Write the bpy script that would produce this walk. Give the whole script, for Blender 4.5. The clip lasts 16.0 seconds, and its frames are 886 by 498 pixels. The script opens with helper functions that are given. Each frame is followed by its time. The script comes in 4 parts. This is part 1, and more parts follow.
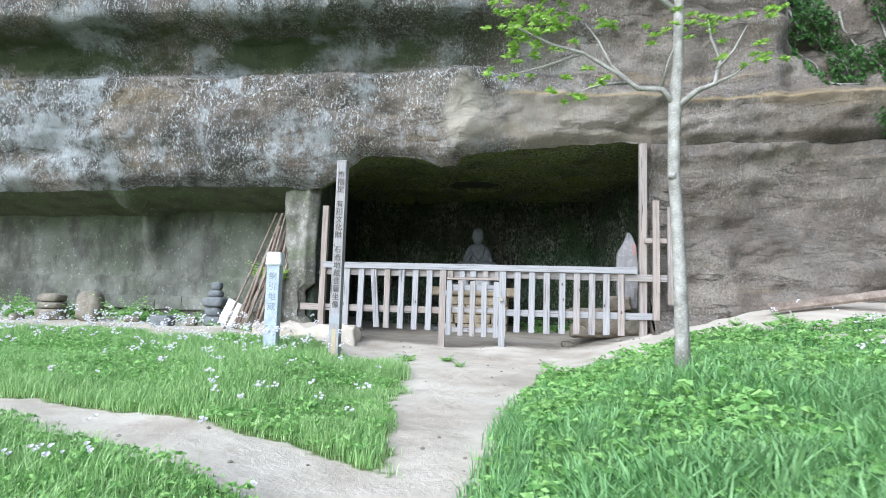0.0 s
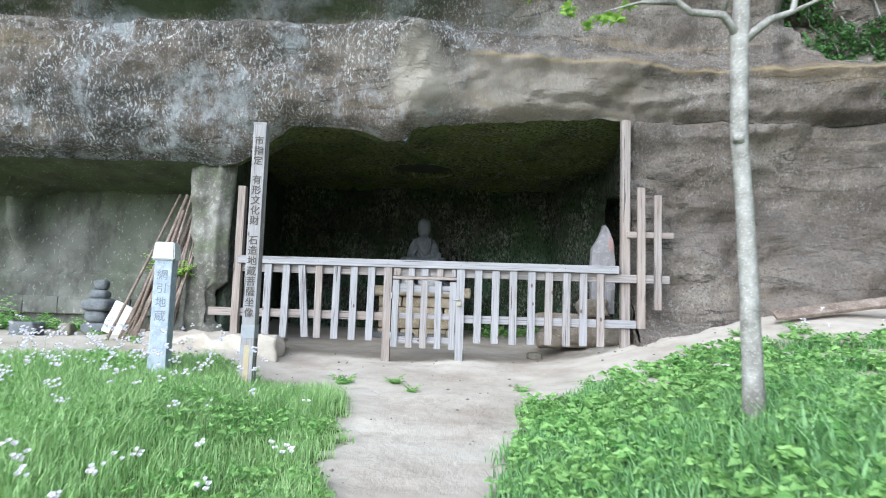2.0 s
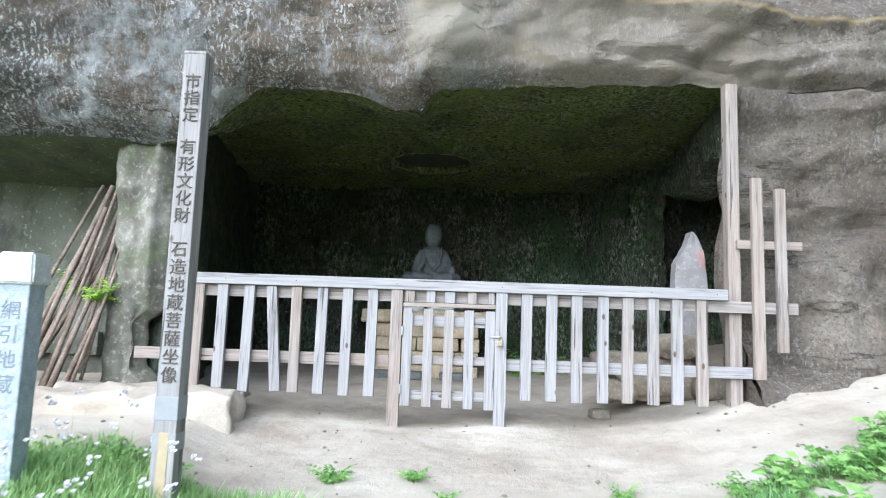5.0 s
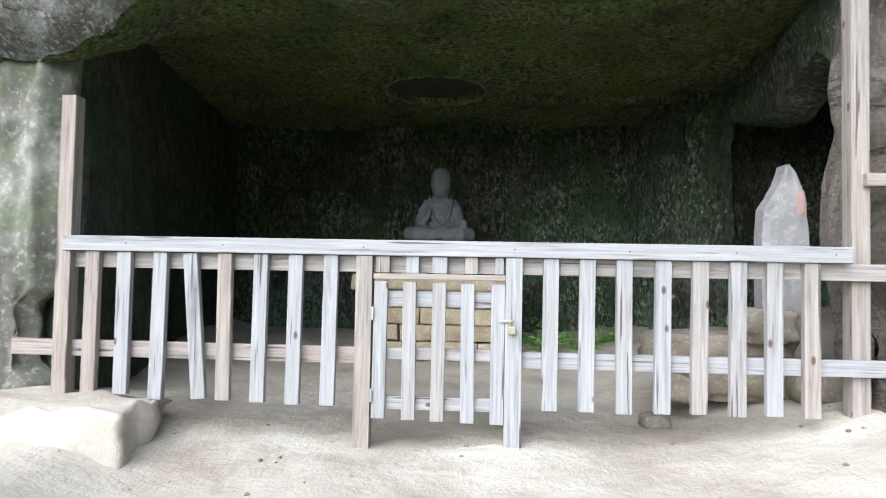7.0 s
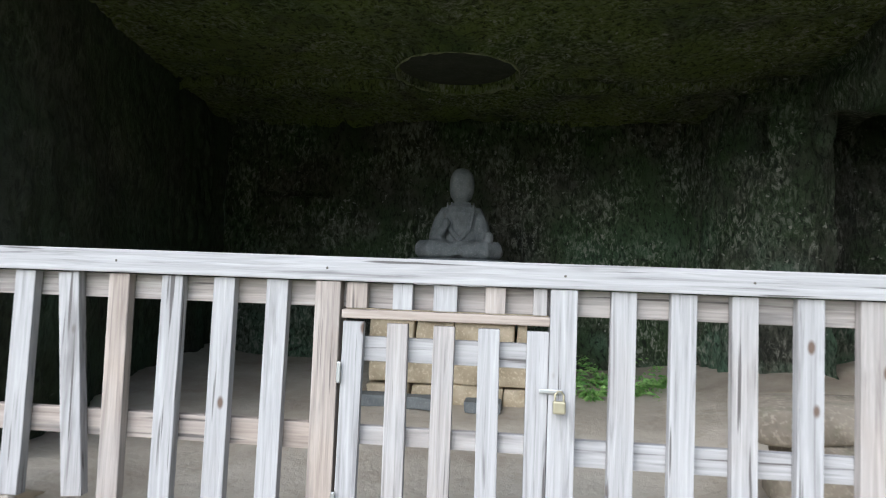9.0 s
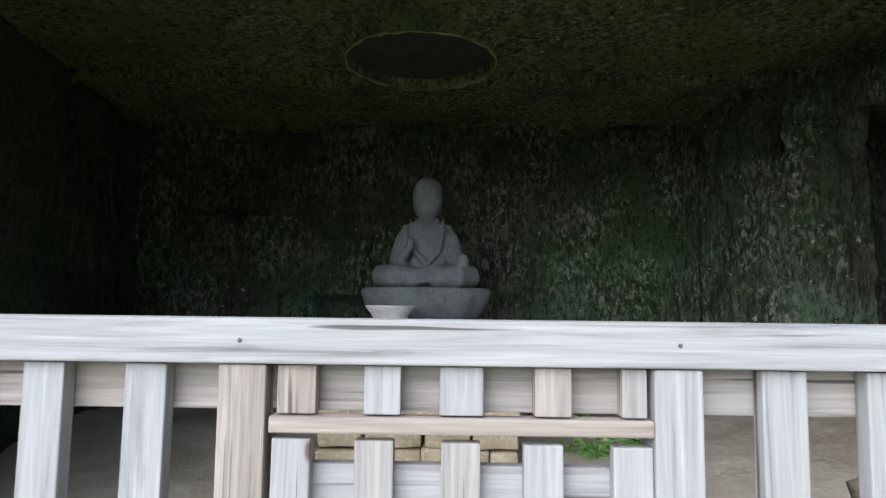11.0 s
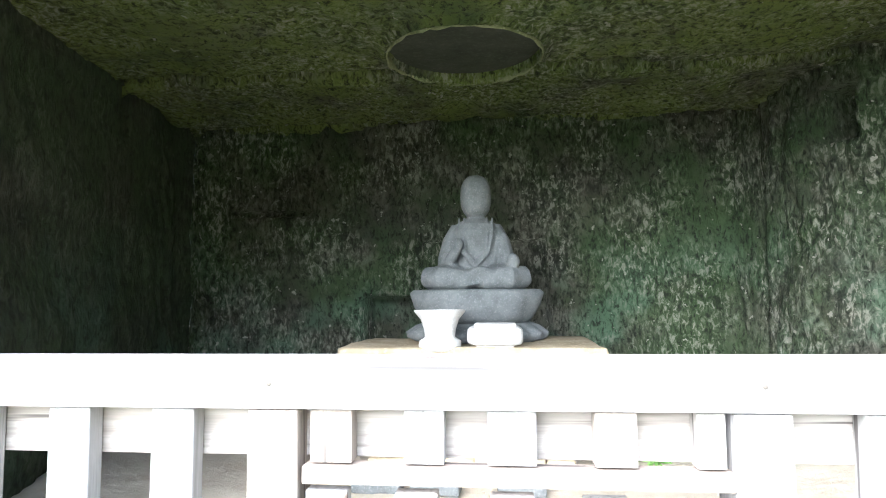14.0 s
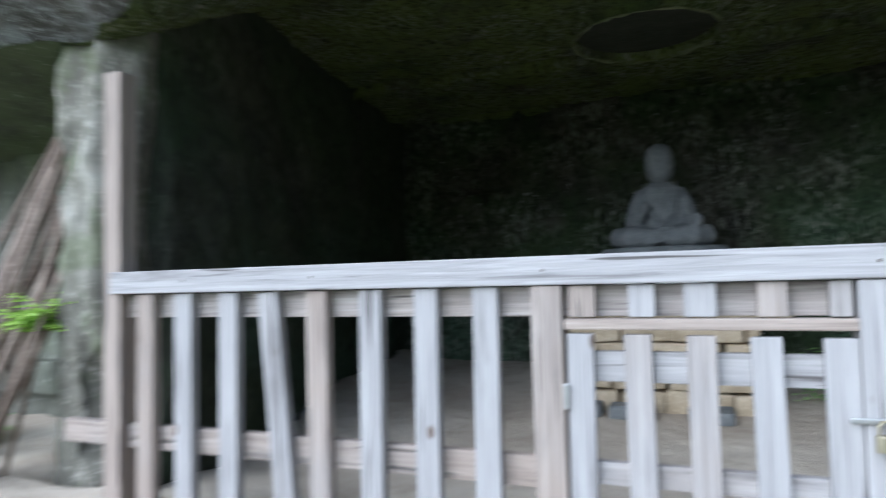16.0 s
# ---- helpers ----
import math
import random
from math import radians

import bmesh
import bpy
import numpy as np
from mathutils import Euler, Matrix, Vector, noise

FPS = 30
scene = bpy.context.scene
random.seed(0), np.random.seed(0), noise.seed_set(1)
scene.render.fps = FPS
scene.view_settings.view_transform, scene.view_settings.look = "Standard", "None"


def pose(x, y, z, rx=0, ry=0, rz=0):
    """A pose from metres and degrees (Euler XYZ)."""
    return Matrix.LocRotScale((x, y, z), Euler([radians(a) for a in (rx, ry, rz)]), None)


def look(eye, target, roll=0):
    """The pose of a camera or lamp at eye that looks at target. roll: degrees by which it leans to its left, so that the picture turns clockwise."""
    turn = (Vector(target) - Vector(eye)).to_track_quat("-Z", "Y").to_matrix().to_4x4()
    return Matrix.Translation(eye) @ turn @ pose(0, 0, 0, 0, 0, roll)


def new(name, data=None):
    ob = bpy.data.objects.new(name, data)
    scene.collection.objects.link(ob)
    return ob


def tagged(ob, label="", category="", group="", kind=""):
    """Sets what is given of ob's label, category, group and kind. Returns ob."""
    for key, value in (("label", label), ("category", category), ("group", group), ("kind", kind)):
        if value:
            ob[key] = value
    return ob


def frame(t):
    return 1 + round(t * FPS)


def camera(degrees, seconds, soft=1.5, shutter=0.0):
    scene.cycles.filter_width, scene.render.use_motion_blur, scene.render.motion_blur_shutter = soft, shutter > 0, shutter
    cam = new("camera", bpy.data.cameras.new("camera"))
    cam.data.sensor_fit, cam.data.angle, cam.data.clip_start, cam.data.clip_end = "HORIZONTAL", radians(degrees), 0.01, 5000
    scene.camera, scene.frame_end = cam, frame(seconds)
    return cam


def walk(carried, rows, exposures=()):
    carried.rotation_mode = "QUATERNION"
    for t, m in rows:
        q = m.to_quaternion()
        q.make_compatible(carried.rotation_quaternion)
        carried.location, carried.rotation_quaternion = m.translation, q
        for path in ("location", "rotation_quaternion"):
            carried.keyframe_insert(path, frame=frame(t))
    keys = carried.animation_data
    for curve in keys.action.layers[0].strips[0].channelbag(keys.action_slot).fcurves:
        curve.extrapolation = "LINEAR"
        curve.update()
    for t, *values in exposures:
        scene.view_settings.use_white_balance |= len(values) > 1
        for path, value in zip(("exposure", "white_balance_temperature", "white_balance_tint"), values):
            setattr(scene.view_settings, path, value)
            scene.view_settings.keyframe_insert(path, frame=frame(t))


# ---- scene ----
cam = camera(70.7, 16.0, 1.0, 0.5)
METRES, EYE, TILT, LEAN, TURN = 9.2, 1.4, 0.0, 0.0, 7.8
ROWS = [
    (0.0, 0.0, 0.0, 0.0, -0.18, 5.76, -1.74),
    (0.5, -0.0101, 0.0347, -0.0001, -0.8, 5.12, -1.92),
    (1.0, -0.0138, 0.0781, 0.0027, -4.01, 3.89, -3.29),
    (1.5, -0.0145, 0.1285, 0.0112, -5.73, 4.46, -1.92),
    (2.0, -0.0181, 0.1798, 0.0154, -6.47, 5.44, -1.81),
    (2.5, -0.0178, 0.2291, 0.0172, -1.86, 5.46, -0.39),
    (3.0, -0.0225, 0.2734, 0.0206, 5.91, 5.28, -1.77),
    (3.5, -0.0285, 0.3151, 0.0293, 2.92, 6.66, -1.39),
    (4.0, -0.0321, 0.3549, 0.0309, -0.26, 6.74, -0.48),
    (4.5, -0.0327, 0.3918, 0.0331, -2.86, 6.03, -2.2),
    (5.0, -0.0339, 0.4335, 0.041, -7.79, 6.51, -1.94),
    (7.5, 0.0292, 0.6416, 0.0614, -4.14, 1.51, -0.94),
    (8.0, 0.0321, 0.6789, 0.0647, -4.87, 2.1, -1.53),
    (8.5, 0.0379, 0.7182, 0.0658, -4.4, 2.4, -1.17),
    (9.0, 0.0396, 0.7482, 0.0673, -2.02, 3.36, -2.17),
    (11.5, 0.0277, 0.8727, 0.0855, -7.47, 5.49, -0.39),
    (12.0, 0.0289, 0.8731, 0.0893, -7.46, 5.99, -0.31),
    (12.5, 0.0314, 0.8782, 0.0913, -5.86, 5.76, 0.39),
    (13.0, 0.0319, 0.8779, 0.0913, -3.81, 4.75, 0.31),
    (13.5, 0.032, 0.8774, 0.0909, -2.69, 4.38, 0.13),
    (14.0, 0.0319, 0.8768, 0.0907, -2.02, 4.17, 0.49),
    (14.5, 0.0316, 0.8771, 0.089, -1.51, 4.25, -0.02),
    (15.0, 0.0258, 0.8565, 0.0849, -0.28, 4.69, -0.09),
    (15.5, 0.0187, 0.8316, 0.0794, 1.1, 3.12, 0.7),
    (16.0, 0.0187, 0.7926, 0.0705, 13.83, 2.81, 1.47),
]
STOPS = [(0.0, 0.85), (3.0, 0.75), (4.5, 1.05), (5.0, 1.0), (7.5, 1.05), (9.0, 0.9), (11.3, 0.85), (11.5, 1.1), (12.0, 2.1), (12.5, 2.75), (14.0, 2.9), (14.5, 2.85), (15.0, 2.6), (15.5, 1.5), (16.0, 0.75)]
EXPOSURES = [(t, e, 5200 if t < 5.5 else 5000 if t > 15.8 else 5400, 8) for t, e in STOPS]
walk(cam, [(t, pose(0, 0, EYE, TILT, LEAN, TURN) @ pose(METRES * x, METRES * y, METRES * z, 90 + pitch, roll, yaw)) for t, x, y, z, yaw, pitch, roll in ROWS], EXPOSURES)

# ---- light: an overcast sky, open towards the lawn ----
world = bpy.data.worlds.new("overcast_sky")
scene.world = world
world.use_nodes = True
wn = world.node_tree
sky = wn.nodes.new("ShaderNodeTexSky")
sky.sky_type, sky.sun_disc = "NISHITA", False
sky.sun_elevation, sky.sun_rotation = radians(36), radians(208)
sky.air_density, sky.dust_density, sky.ozone_density = 1.2, 5.0, 1.0
wn.links.new(sky.outputs[0], wn.nodes["Background"].inputs[0])
wn.nodes["Background"].inputs[1].default_value = 0.085
sun = new("sun", bpy.data.lights.new("sun", "SUN"))
sun.data.energy, sun.data.angle, sun.data.color = 3.3, radians(80), (1.0, 0.98, 0.95)
sun.matrix_world = look((-8, -9, 12), (0, 6, 0))


# ---- materials ----
class Mat:
    """A small builder for node materials."""

    def __init__(self, name, rough=0.9, spec=0.3):
        self.m = bpy.data.materials.new(name)
        self.m.use_nodes = True
        self.t = self.m.node_tree
        self.b = self.t.nodes["Principled BSDF"]
        self.b.inputs["Roughness"].default_value = rough
        self.b.inputs["Specular IOR Level"].default_value = spec

    def node(self, kind, **inputs):
        n = self.t.nodes.new("ShaderNode" + kind)
        for k, v in inputs.items():
            self.feed(n.inputs[k.replace("_", " ")], v)
        return n

    def feed(self, socket, v):
        if hasattr(v, "is_output"):
            self.t.links.new(v, socket)
        else:
            socket.default_value = v

    def coords(self, scale=(1, 1, 1), kind="Object", shift=None):
        tc = self.node("TexCoord")
        mp = self.node("Mapping", Vector=tc.outputs[kind], Scale=scale)
        if shift is not None:
            self.feed(mp.inputs["Location"], shift)
        return mp.outputs[0]

    def noise(self, scale, at, detail=4.0, rough=0.55, warp=0.0):
        return self.node("TexNoise", Vector=at, Scale=scale, Detail=detail, Roughness=rough, Distortion=warp).outputs["Fac"]

    def ramp(self, fac, *stops):
        n = self.node("ValToRGB", Fac=fac)
        while len(n.color_ramp.elements) < len(stops):
            n.color_ramp.elements.new(0.5)
        for e, (p, c) in zip(n.color_ramp.elements, stops):
            e.position = p
            e.color = (c, c, c, 1) if isinstance(c, (int, float)) else (*c, 1)
        return n.outputs[0]

    def mix(self, fac, a, b, how="MIX"):
        n = self.node("Mix")
        n.data_type, n.blend_type = "RGBA", how
        self.feed(n.inputs[0], fac)
        self.feed(n.inputs[6], (*a, 1) if isinstance(a, tuple) else a)
        self.feed(n.inputs[7], (*b, 1) if isinstance(b, tuple) else b)
        return n.outputs[2]

    def math(self, how, a, b=0.0):
        n = self.node("Math")
        n.operation = how
        self.feed(n.inputs[0], a)
        self.feed(n.inputs[1], b)
        return n.outputs[0]

    def axis(self, i, kind="Object"):
        tc = self.node("TexCoord")
        return self.node("SeparateXYZ", Vector=tc.outputs[kind]).outputs[i]

    def bump(self, height, strength=0.5, distance=0.02, before=None):
        n = self.node("Bump", Height=height, Strength=strength, Distance=distance)
        if before is not None:
            self.feed(n.inputs["Normal"], before)
        self.feed(self.b.inputs["Normal"], n.outputs[0])
        return n.outputs[0]

    def done(self, colour):
        self.feed(self.b.inputs["Base Color"], colour if hasattr(colour, "is_output") else (*colour, 1))
        return self.m


def cliff_material():
    m = Mat("weathered_tuff", 0.92, 0.2)
    p = m.coords()
    flat = m.coords((0.35, 0.35, 2.6))
    tall = m.coords((8.0, 8.0, 3.2))
    base = m.ramp(m.noise(1.1, p, 8, 0.62), (0.3, (0.15, 0.118, 0.09)), (0.5, (0.255, 0.21, 0.166)), (0.7, (0.40, 0.345, 0.28)))
    strata = m.ramp(m.noise(1.6, flat, 5), (0.35, 0.72), (0.6, 1.0))
    c = m.mix(0.5, base, strata, "MULTIPLY")
    c = m.mix(m.ramp(m.noise(30, p, 6, 0.8), (0.38, 0.75), (0.5, 0)), c, (0.085, 0.073, 0.06))
    # ochre seams
    c = m.mix(m.math("MULTIPLY", m.ramp(m.noise(1.0, flat, 3, 0.5, 0.6), (0.62, 0), (0.67, 1)), 0.4), c, (0.40, 0.30, 0.17))
    # water stains and open bedding cracks
    c = m.mix(m.ramp(m.noise(1.3, m.coords((1.3, 1.3, 0.16), shift=(2, 9, 4)), 5, 0.6), (0.52, 0), (0.68, 0.5)), c, (0.105, 0.088, 0.072))
    crack = m.ramp(m.noise(0.9, m.coords((0.4, 0.4, 1.9), shift=(6, 1, 3)), 6, 0.62), (0.485, 0), (0.5, 1), (0.515, 0))
    c = m.mix(m.math("MULTIPLY", crack, m.ramp(m.noise(1.1, p, 3), (0.48, 0), (0.62, 0.8))), c, (0.055, 0.046, 0.038))
    x = m.axis(0)
    left = m.node("MapRange", Value=x, From_Min=1.6, From_Max=-2.2).outputs[0]
    z = m.axis(2)
    # dark biofilm on the shoulder over the niche
    dark = m.math("MULTIPLY", m.ramp(m.noise(0.75, p, 5), (0.42, 0), (0.56, 1)), m.math("ADD", m.math("MULTIPLY", left, 0.75), 0.06))
    c = m.mix(dark, c, (0.088, 0.086, 0.078))
    # pale lichen in short upright strokes and clouds
    strokes = m.math("MAXIMUM", m.ramp(m.noise(4.2, tall, 6, 0.85), (0.555, 0), (0.575, 1)), m.ramp(m.noise(22, m.coords((1, 1, 0.6)), 4, 0.75), (0.59, 0), (0.62, 1.0)))
    cloud = m.ramp(m.noise(0.8, m.coords((1, 1, 1.2), shift=(3, 1, 7)), 5, 0.6), (0.40, 0), (0.64, 1))
    lich = m.math("MULTIPLY", m.math("MULTIPLY", strokes, m.math("ADD", cloud, 0.3)), m.math("ADD", m.math("MULTIPLY", left, 0.9), 0.22))
    c = m.mix(m.math("MINIMUM", lich, 0.9), c, (0.74, 0.76, 0.74))
    veil = m.math("MULTIPLY", m.ramp(m.noise(0.9, m.coords((1, 1, 0.7), shift=(1, 4, 2)), 10, 0.78), (0.49, 0), (0.58, 1)), m.math("ADD", m.math("MULTIPLY", left, 0.7), 0.06))
    c = m.mix(veil, c, (0.50, 0.52, 0.52))
    # a broad tan band on the brow over the mouth: ground bounce painted in
    bx = m.math("POWER", m.math("MULTIPLY", m.math("SUBTRACT", x, 0.5), 0.5), 2.0)
    bz = m.math("POWER", m.math("MULTIPLY", m.math("SUBTRACT", z, 4.3), 1.9), 2.0)
    ragged = m.math("MULTIPLY", m.math("SUBTRACT", m.noise(1.6, p, 8, 0.7), 0.5), 2.4)
    c = m.mix(m.math("MULTIPLY", m.ramp(m.math("ADD", m.math("ADD", bx, bz), ragged), (0.4, 1), (1.1, 0)), 0.55), c, (0.50, 0.435, 0.35))
    # a pale tan patch over the mouth and an ochre seam along the right brow
    wob = m.math("MULTIPLY", m.math("SUBTRACT", m.noise(2.5, p, 6, 0.65), 0.5), 1.6)
    ex = m.math("POWER", m.math("MULTIPLY", m.math("ADD", x, 0.92), 2.6), 2.0)
    ez = m.math("POWER", m.math("MULTIPLY", m.math("SUBTRACT", z, 4.35), 1.55), 2.0)
    c = m.mix(m.math("MULTIPLY", m.ramp(m.math("ADD", m.math("ADD", ex, ez), wob), (0.35, 1), (1.0, 0)), 0.8), c, (0.50, 0.45, 0.36))
    seam = m.ramp(m.node("MapRange", Value=m.math("ADD", z, m.math("MULTIPLY", wob, 0.07)), From_Min=4.45, From_Max=4.85).outputs[0], (0.42, 0), (0.5, 0.75), (0.60, 0))
    c = m.mix(m.math("MULTIPLY", seam, m.node("MapRange", Value=x, From_Min=-0.5, From_Max=-0.1).outputs[0]), c, (0.50, 0.38, 0.21))
    # moss on the damp bands of the left brow
    zb = m.math("MULTIPLY", m.ramp(m.node("MapRange", Value=z, From_Min=4.8, From_Max=6.2).outputs[0], (0.1, 0), (0.35, 1), (0.6, 1), (0.85, 0)), left)
    moss = m.math("MULTIPLY", zb, m.ramp(m.noise(1.7, m.coords((0.5, 1, 1)), 5), (0.40, 0.25), (0.55, 0.95)))
    c = m.mix(moss, c, (0.052, 0.07, 0.024))
    h = m.math("ADD", m.noise(7, p, 10, 0.72), m.math("MULTIPLY", m.noise(5, flat, 4), 0.25))
    b1 = m.bump(m.math("SUBTRACT", h, m.math("MULTIPLY", crack, 0.35)), 1.0, 0.09)
    m.bump(m.noise(38, p, 6, 0.8), 1.0, 0.028, b1)
    return m.done(c)


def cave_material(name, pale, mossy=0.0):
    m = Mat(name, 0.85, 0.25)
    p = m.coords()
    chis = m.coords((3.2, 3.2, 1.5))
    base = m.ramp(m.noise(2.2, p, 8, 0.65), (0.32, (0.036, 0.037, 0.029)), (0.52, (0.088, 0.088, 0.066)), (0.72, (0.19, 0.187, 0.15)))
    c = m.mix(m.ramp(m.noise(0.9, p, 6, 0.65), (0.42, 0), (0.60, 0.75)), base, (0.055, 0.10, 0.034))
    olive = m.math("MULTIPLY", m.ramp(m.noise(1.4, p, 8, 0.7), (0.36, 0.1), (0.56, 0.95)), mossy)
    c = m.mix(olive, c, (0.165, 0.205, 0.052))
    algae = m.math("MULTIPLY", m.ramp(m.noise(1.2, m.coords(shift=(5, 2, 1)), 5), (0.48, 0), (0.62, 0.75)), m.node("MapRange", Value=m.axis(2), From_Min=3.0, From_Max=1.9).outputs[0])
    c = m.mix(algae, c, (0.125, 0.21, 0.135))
    # tool strokes: relief shading put into the colour, proud edges pale, hollows dark
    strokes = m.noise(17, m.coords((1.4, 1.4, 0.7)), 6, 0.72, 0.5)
    stroke_area = m.ramp(m.noise(1.9, m.coords(shift=(7, 3, 9)), 6, 0.6), (0.40, 0.0), (0.60, 1.0))
    c = m.mix(m.math("MULTIPLY", m.ramp(strokes, (0.52, 0), (0.60, pale)), stroke_area), c, (0.34, 0.34, 0.28))
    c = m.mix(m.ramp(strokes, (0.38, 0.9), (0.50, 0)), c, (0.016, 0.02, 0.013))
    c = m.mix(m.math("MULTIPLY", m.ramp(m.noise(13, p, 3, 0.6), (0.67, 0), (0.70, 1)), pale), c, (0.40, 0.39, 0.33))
    # smooth side wall: the shade of the falling-off light, mixed in as dark colour
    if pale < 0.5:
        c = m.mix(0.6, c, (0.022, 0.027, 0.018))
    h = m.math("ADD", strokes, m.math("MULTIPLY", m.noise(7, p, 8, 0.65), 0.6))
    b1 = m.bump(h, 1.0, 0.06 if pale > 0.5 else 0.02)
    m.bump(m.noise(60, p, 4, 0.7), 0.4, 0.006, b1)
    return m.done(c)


def niche_material():
    m = Mat("cut_tuff_dark_top", 0.9, 0.2)
    p = m.coords()
    base = m.ramp(m.noise(1.5, p, 6), (0.3, (0.10, 0.10, 0.084)), (0.55, (0.185, 0.185, 0.158)), (0.75, (0.27, 0.265, 0.23)))
    c = m.mix(m.ramp(m.noise(0.8, p, 5), (0.42, 0), (0.65, 0.6)), base, (0.085, 0.108, 0.055))
    # darker green towards the top of the wall and on the mossy roof
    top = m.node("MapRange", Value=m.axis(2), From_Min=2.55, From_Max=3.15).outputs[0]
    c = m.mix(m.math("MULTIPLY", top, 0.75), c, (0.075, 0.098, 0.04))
    c = m.mix(m.ramp(m.noise(26, m.coords((1, 1, 0.7)), 3, 0.6), (0.62, 0), (0.66, 0.5)), c, (0.40, 0.40, 0.36))
    c = m.mix(m.math("MULTIPLY", m.ramp(m.noise(2.6, m.coords((1, 1, 0.5), shift=(2, 2, 2)), 6, 0.7), (0.48, 0), (0.62, 1)), 0.7), c, (0.06, 0.06, 0.048))
    b1 = m.bump(m.noise(6, p, 9, 0.7), 1.0, 0.04)
    m.bump(m.noise(50, p, 3, 0.7), 0.4, 0.01, b1)
    return m.done(c)


def ground_material():
    m = Mat("trodden_earth", 0.95, 0.15)
    p = m.coords()
    c = m.ramp(m.noise(1.1, p, 7, 0.6), (0.3, (0.33, 0.28, 0.222)), (0.5, (0.45, 0.398, 0.325)), (0.72, (0.56, 0.515, 0.43)))
    c = m.mix(m.ramp(m.noise(4.5, p, 6, 0.7), (0.52, 0), (0.72, 0.5)), c, (0.29, 0.235, 0.17))
    c = m.mix(m.ramp(m.noise(34, p, 3, 0.7), (0.62, 0), (0.70, 0.6)), c, (0.5, 0.45, 0.37))
    attr = m.node("Attribute")
    attr.attribute_name = "turf"
    edge = m.math("ADD", attr.outputs["Fac"], m.math("MULTIPLY", m.math("SUBTRACT", m.noise(9, p, 4), 0.5), 0.9))
    turf = m.ramp(m.noise(6, p, 5), (0.35, (0.07, 0.12, 0.03)), (0.65, (0.16, 0.18, 0.07)))
    c = m.mix(m.ramp(edge, (0.4, 0), (0.62, 1)), c, turf)
    b1 = m.bump(m.noise(5, p, 7, 0.65), 0.6, 0.05)
    m.bump(m.noise(70, p, 4, 0.7), 0.5, 0.012, b1)
    return m.done(c)


def wood_material(name, along, tint=0.0):
    """Weathered cedar: silver grey with warm streaks, knots and end cracks; grain along one axis."""
    m = Mat(name, 0.8, 0.25)
    sc = [24.0, 24.0, 24.0]
    sc[along] = 0.9
    info = m.node("ObjectInfo")
    off = m.node("CombineXYZ", X=m.math("MULTIPLY", info.outputs["Random"], 37.0), Y=m.math("MULTIPLY", info.outputs["Random"], 11.0), Z=m.math("MULTIPLY", info.outputs["Random"], 53.0)).outputs[0]
    g = m.coords(tuple(sc), shift=off)
    p = m.coords(shift=off)
    grey = m.ramp(m.noise(2.2, g, 5, 0.6, 0.7), (0.28, (0.17, 0.162, 0.16)), (0.42, (0.285, 0.275, 0.272)), (0.60, (0.345, 0.334, 0.33)), (0.8, (0.43, 0.42, 0.41)))
    warm = m.ramp(m.noise(2.2, g, 5, 0.6, 0.7), (0.28, (0.17, 0.128, 0.10)), (0.5, (0.28, 0.222, 0.178)), (0.75, (0.40, 0.33, 0.27)))
    w = m.math("ADD", m.math("MULTIPLY", info.outputs["Random"], 0.75), m.math("MULTIPLY", m.noise(1.6, p, 3), 0.5))
    c = m.mix(m.ramp(w, (0.62 - tint, 0), (1.15 - tint, 0.8)), grey, warm)
    long = [5.0, 5.0, 5.0]
    long[along] = 2.6
    knot = m.node("TexVoronoi", Vector=m.coords(tuple(long), shift=off), Scale=1.0, Randomness=1.0).outputs["Distance"]
    c = m.mix(m.ramp(knot, (0.05, 0.9), (0.085, 0)), c, (0.09, 0.055, 0.035))
    crack = [42.0, 42.0, 42.0]
    crack[along] = 1.4
    ck = m.ramp(m.noise(1.0, m.coords(tuple(crack), shift=off), 2), (0.31, 1), (0.36, 0))
    c = m.mix(m.math("MULTIPLY", ck, 0.85), c, (0.06, 0.052, 0.048))
    # dark water stains that start at the ends
    stain = [9.0, 9.0, 9.0]
    stain[along] = 1.3
    c = m.mix(m.ramp(m.noise(1.0, m.coords(tuple(stain), shift=off), 4, 0.6), (0.58, 0), (0.72, 0.7)), c, (0.12, 0.11, 0.105))
    m.bump(m.noise(3.5, g, 4), 0.4, 0.006)
    return m.done(c)


def stone_material(name, a, b, c3, scale=6.0, rough=0.85, lichen=0.0):
    m = Mat(name, rough, 0.25)
    info = m.node("ObjectInfo")
    off = m.node("CombineXYZ", X=m.math("MULTIPLY", info.outputs["Random"], 31.0), Y=0.0, Z=m.math("MULTIPLY", info.outputs["Random"], 17.0)).outputs[0]
    p = m.coords(shift=off)
    c = m.ramp(m.noise(scale, p, 7, 0.6), (0.3, a), (0.5, b), (0.72, c3))
    c = m.mix(m.ramp(m.noise(scale * 8, p, 2, 0.6), (0.55, 0), (0.7, 0.35)), c, tuple(min(1, v * 1.5) for v in c3))
    if lichen:
        c = m.mix(m.math("MULTIPLY", m.ramp(m.noise(scale * 1.7, p, 4), (0.52, 0), (0.62, 1)), lichen), c, (0.10, 0.12, 0.06))
    b1 = m.bump(m.noise(scale * 2, p, 6), 0.45, 0.03)
    m.bump(m.noise(scale * 14, p, 3), 0.35, 0.006, b1)
    return m.done(c)


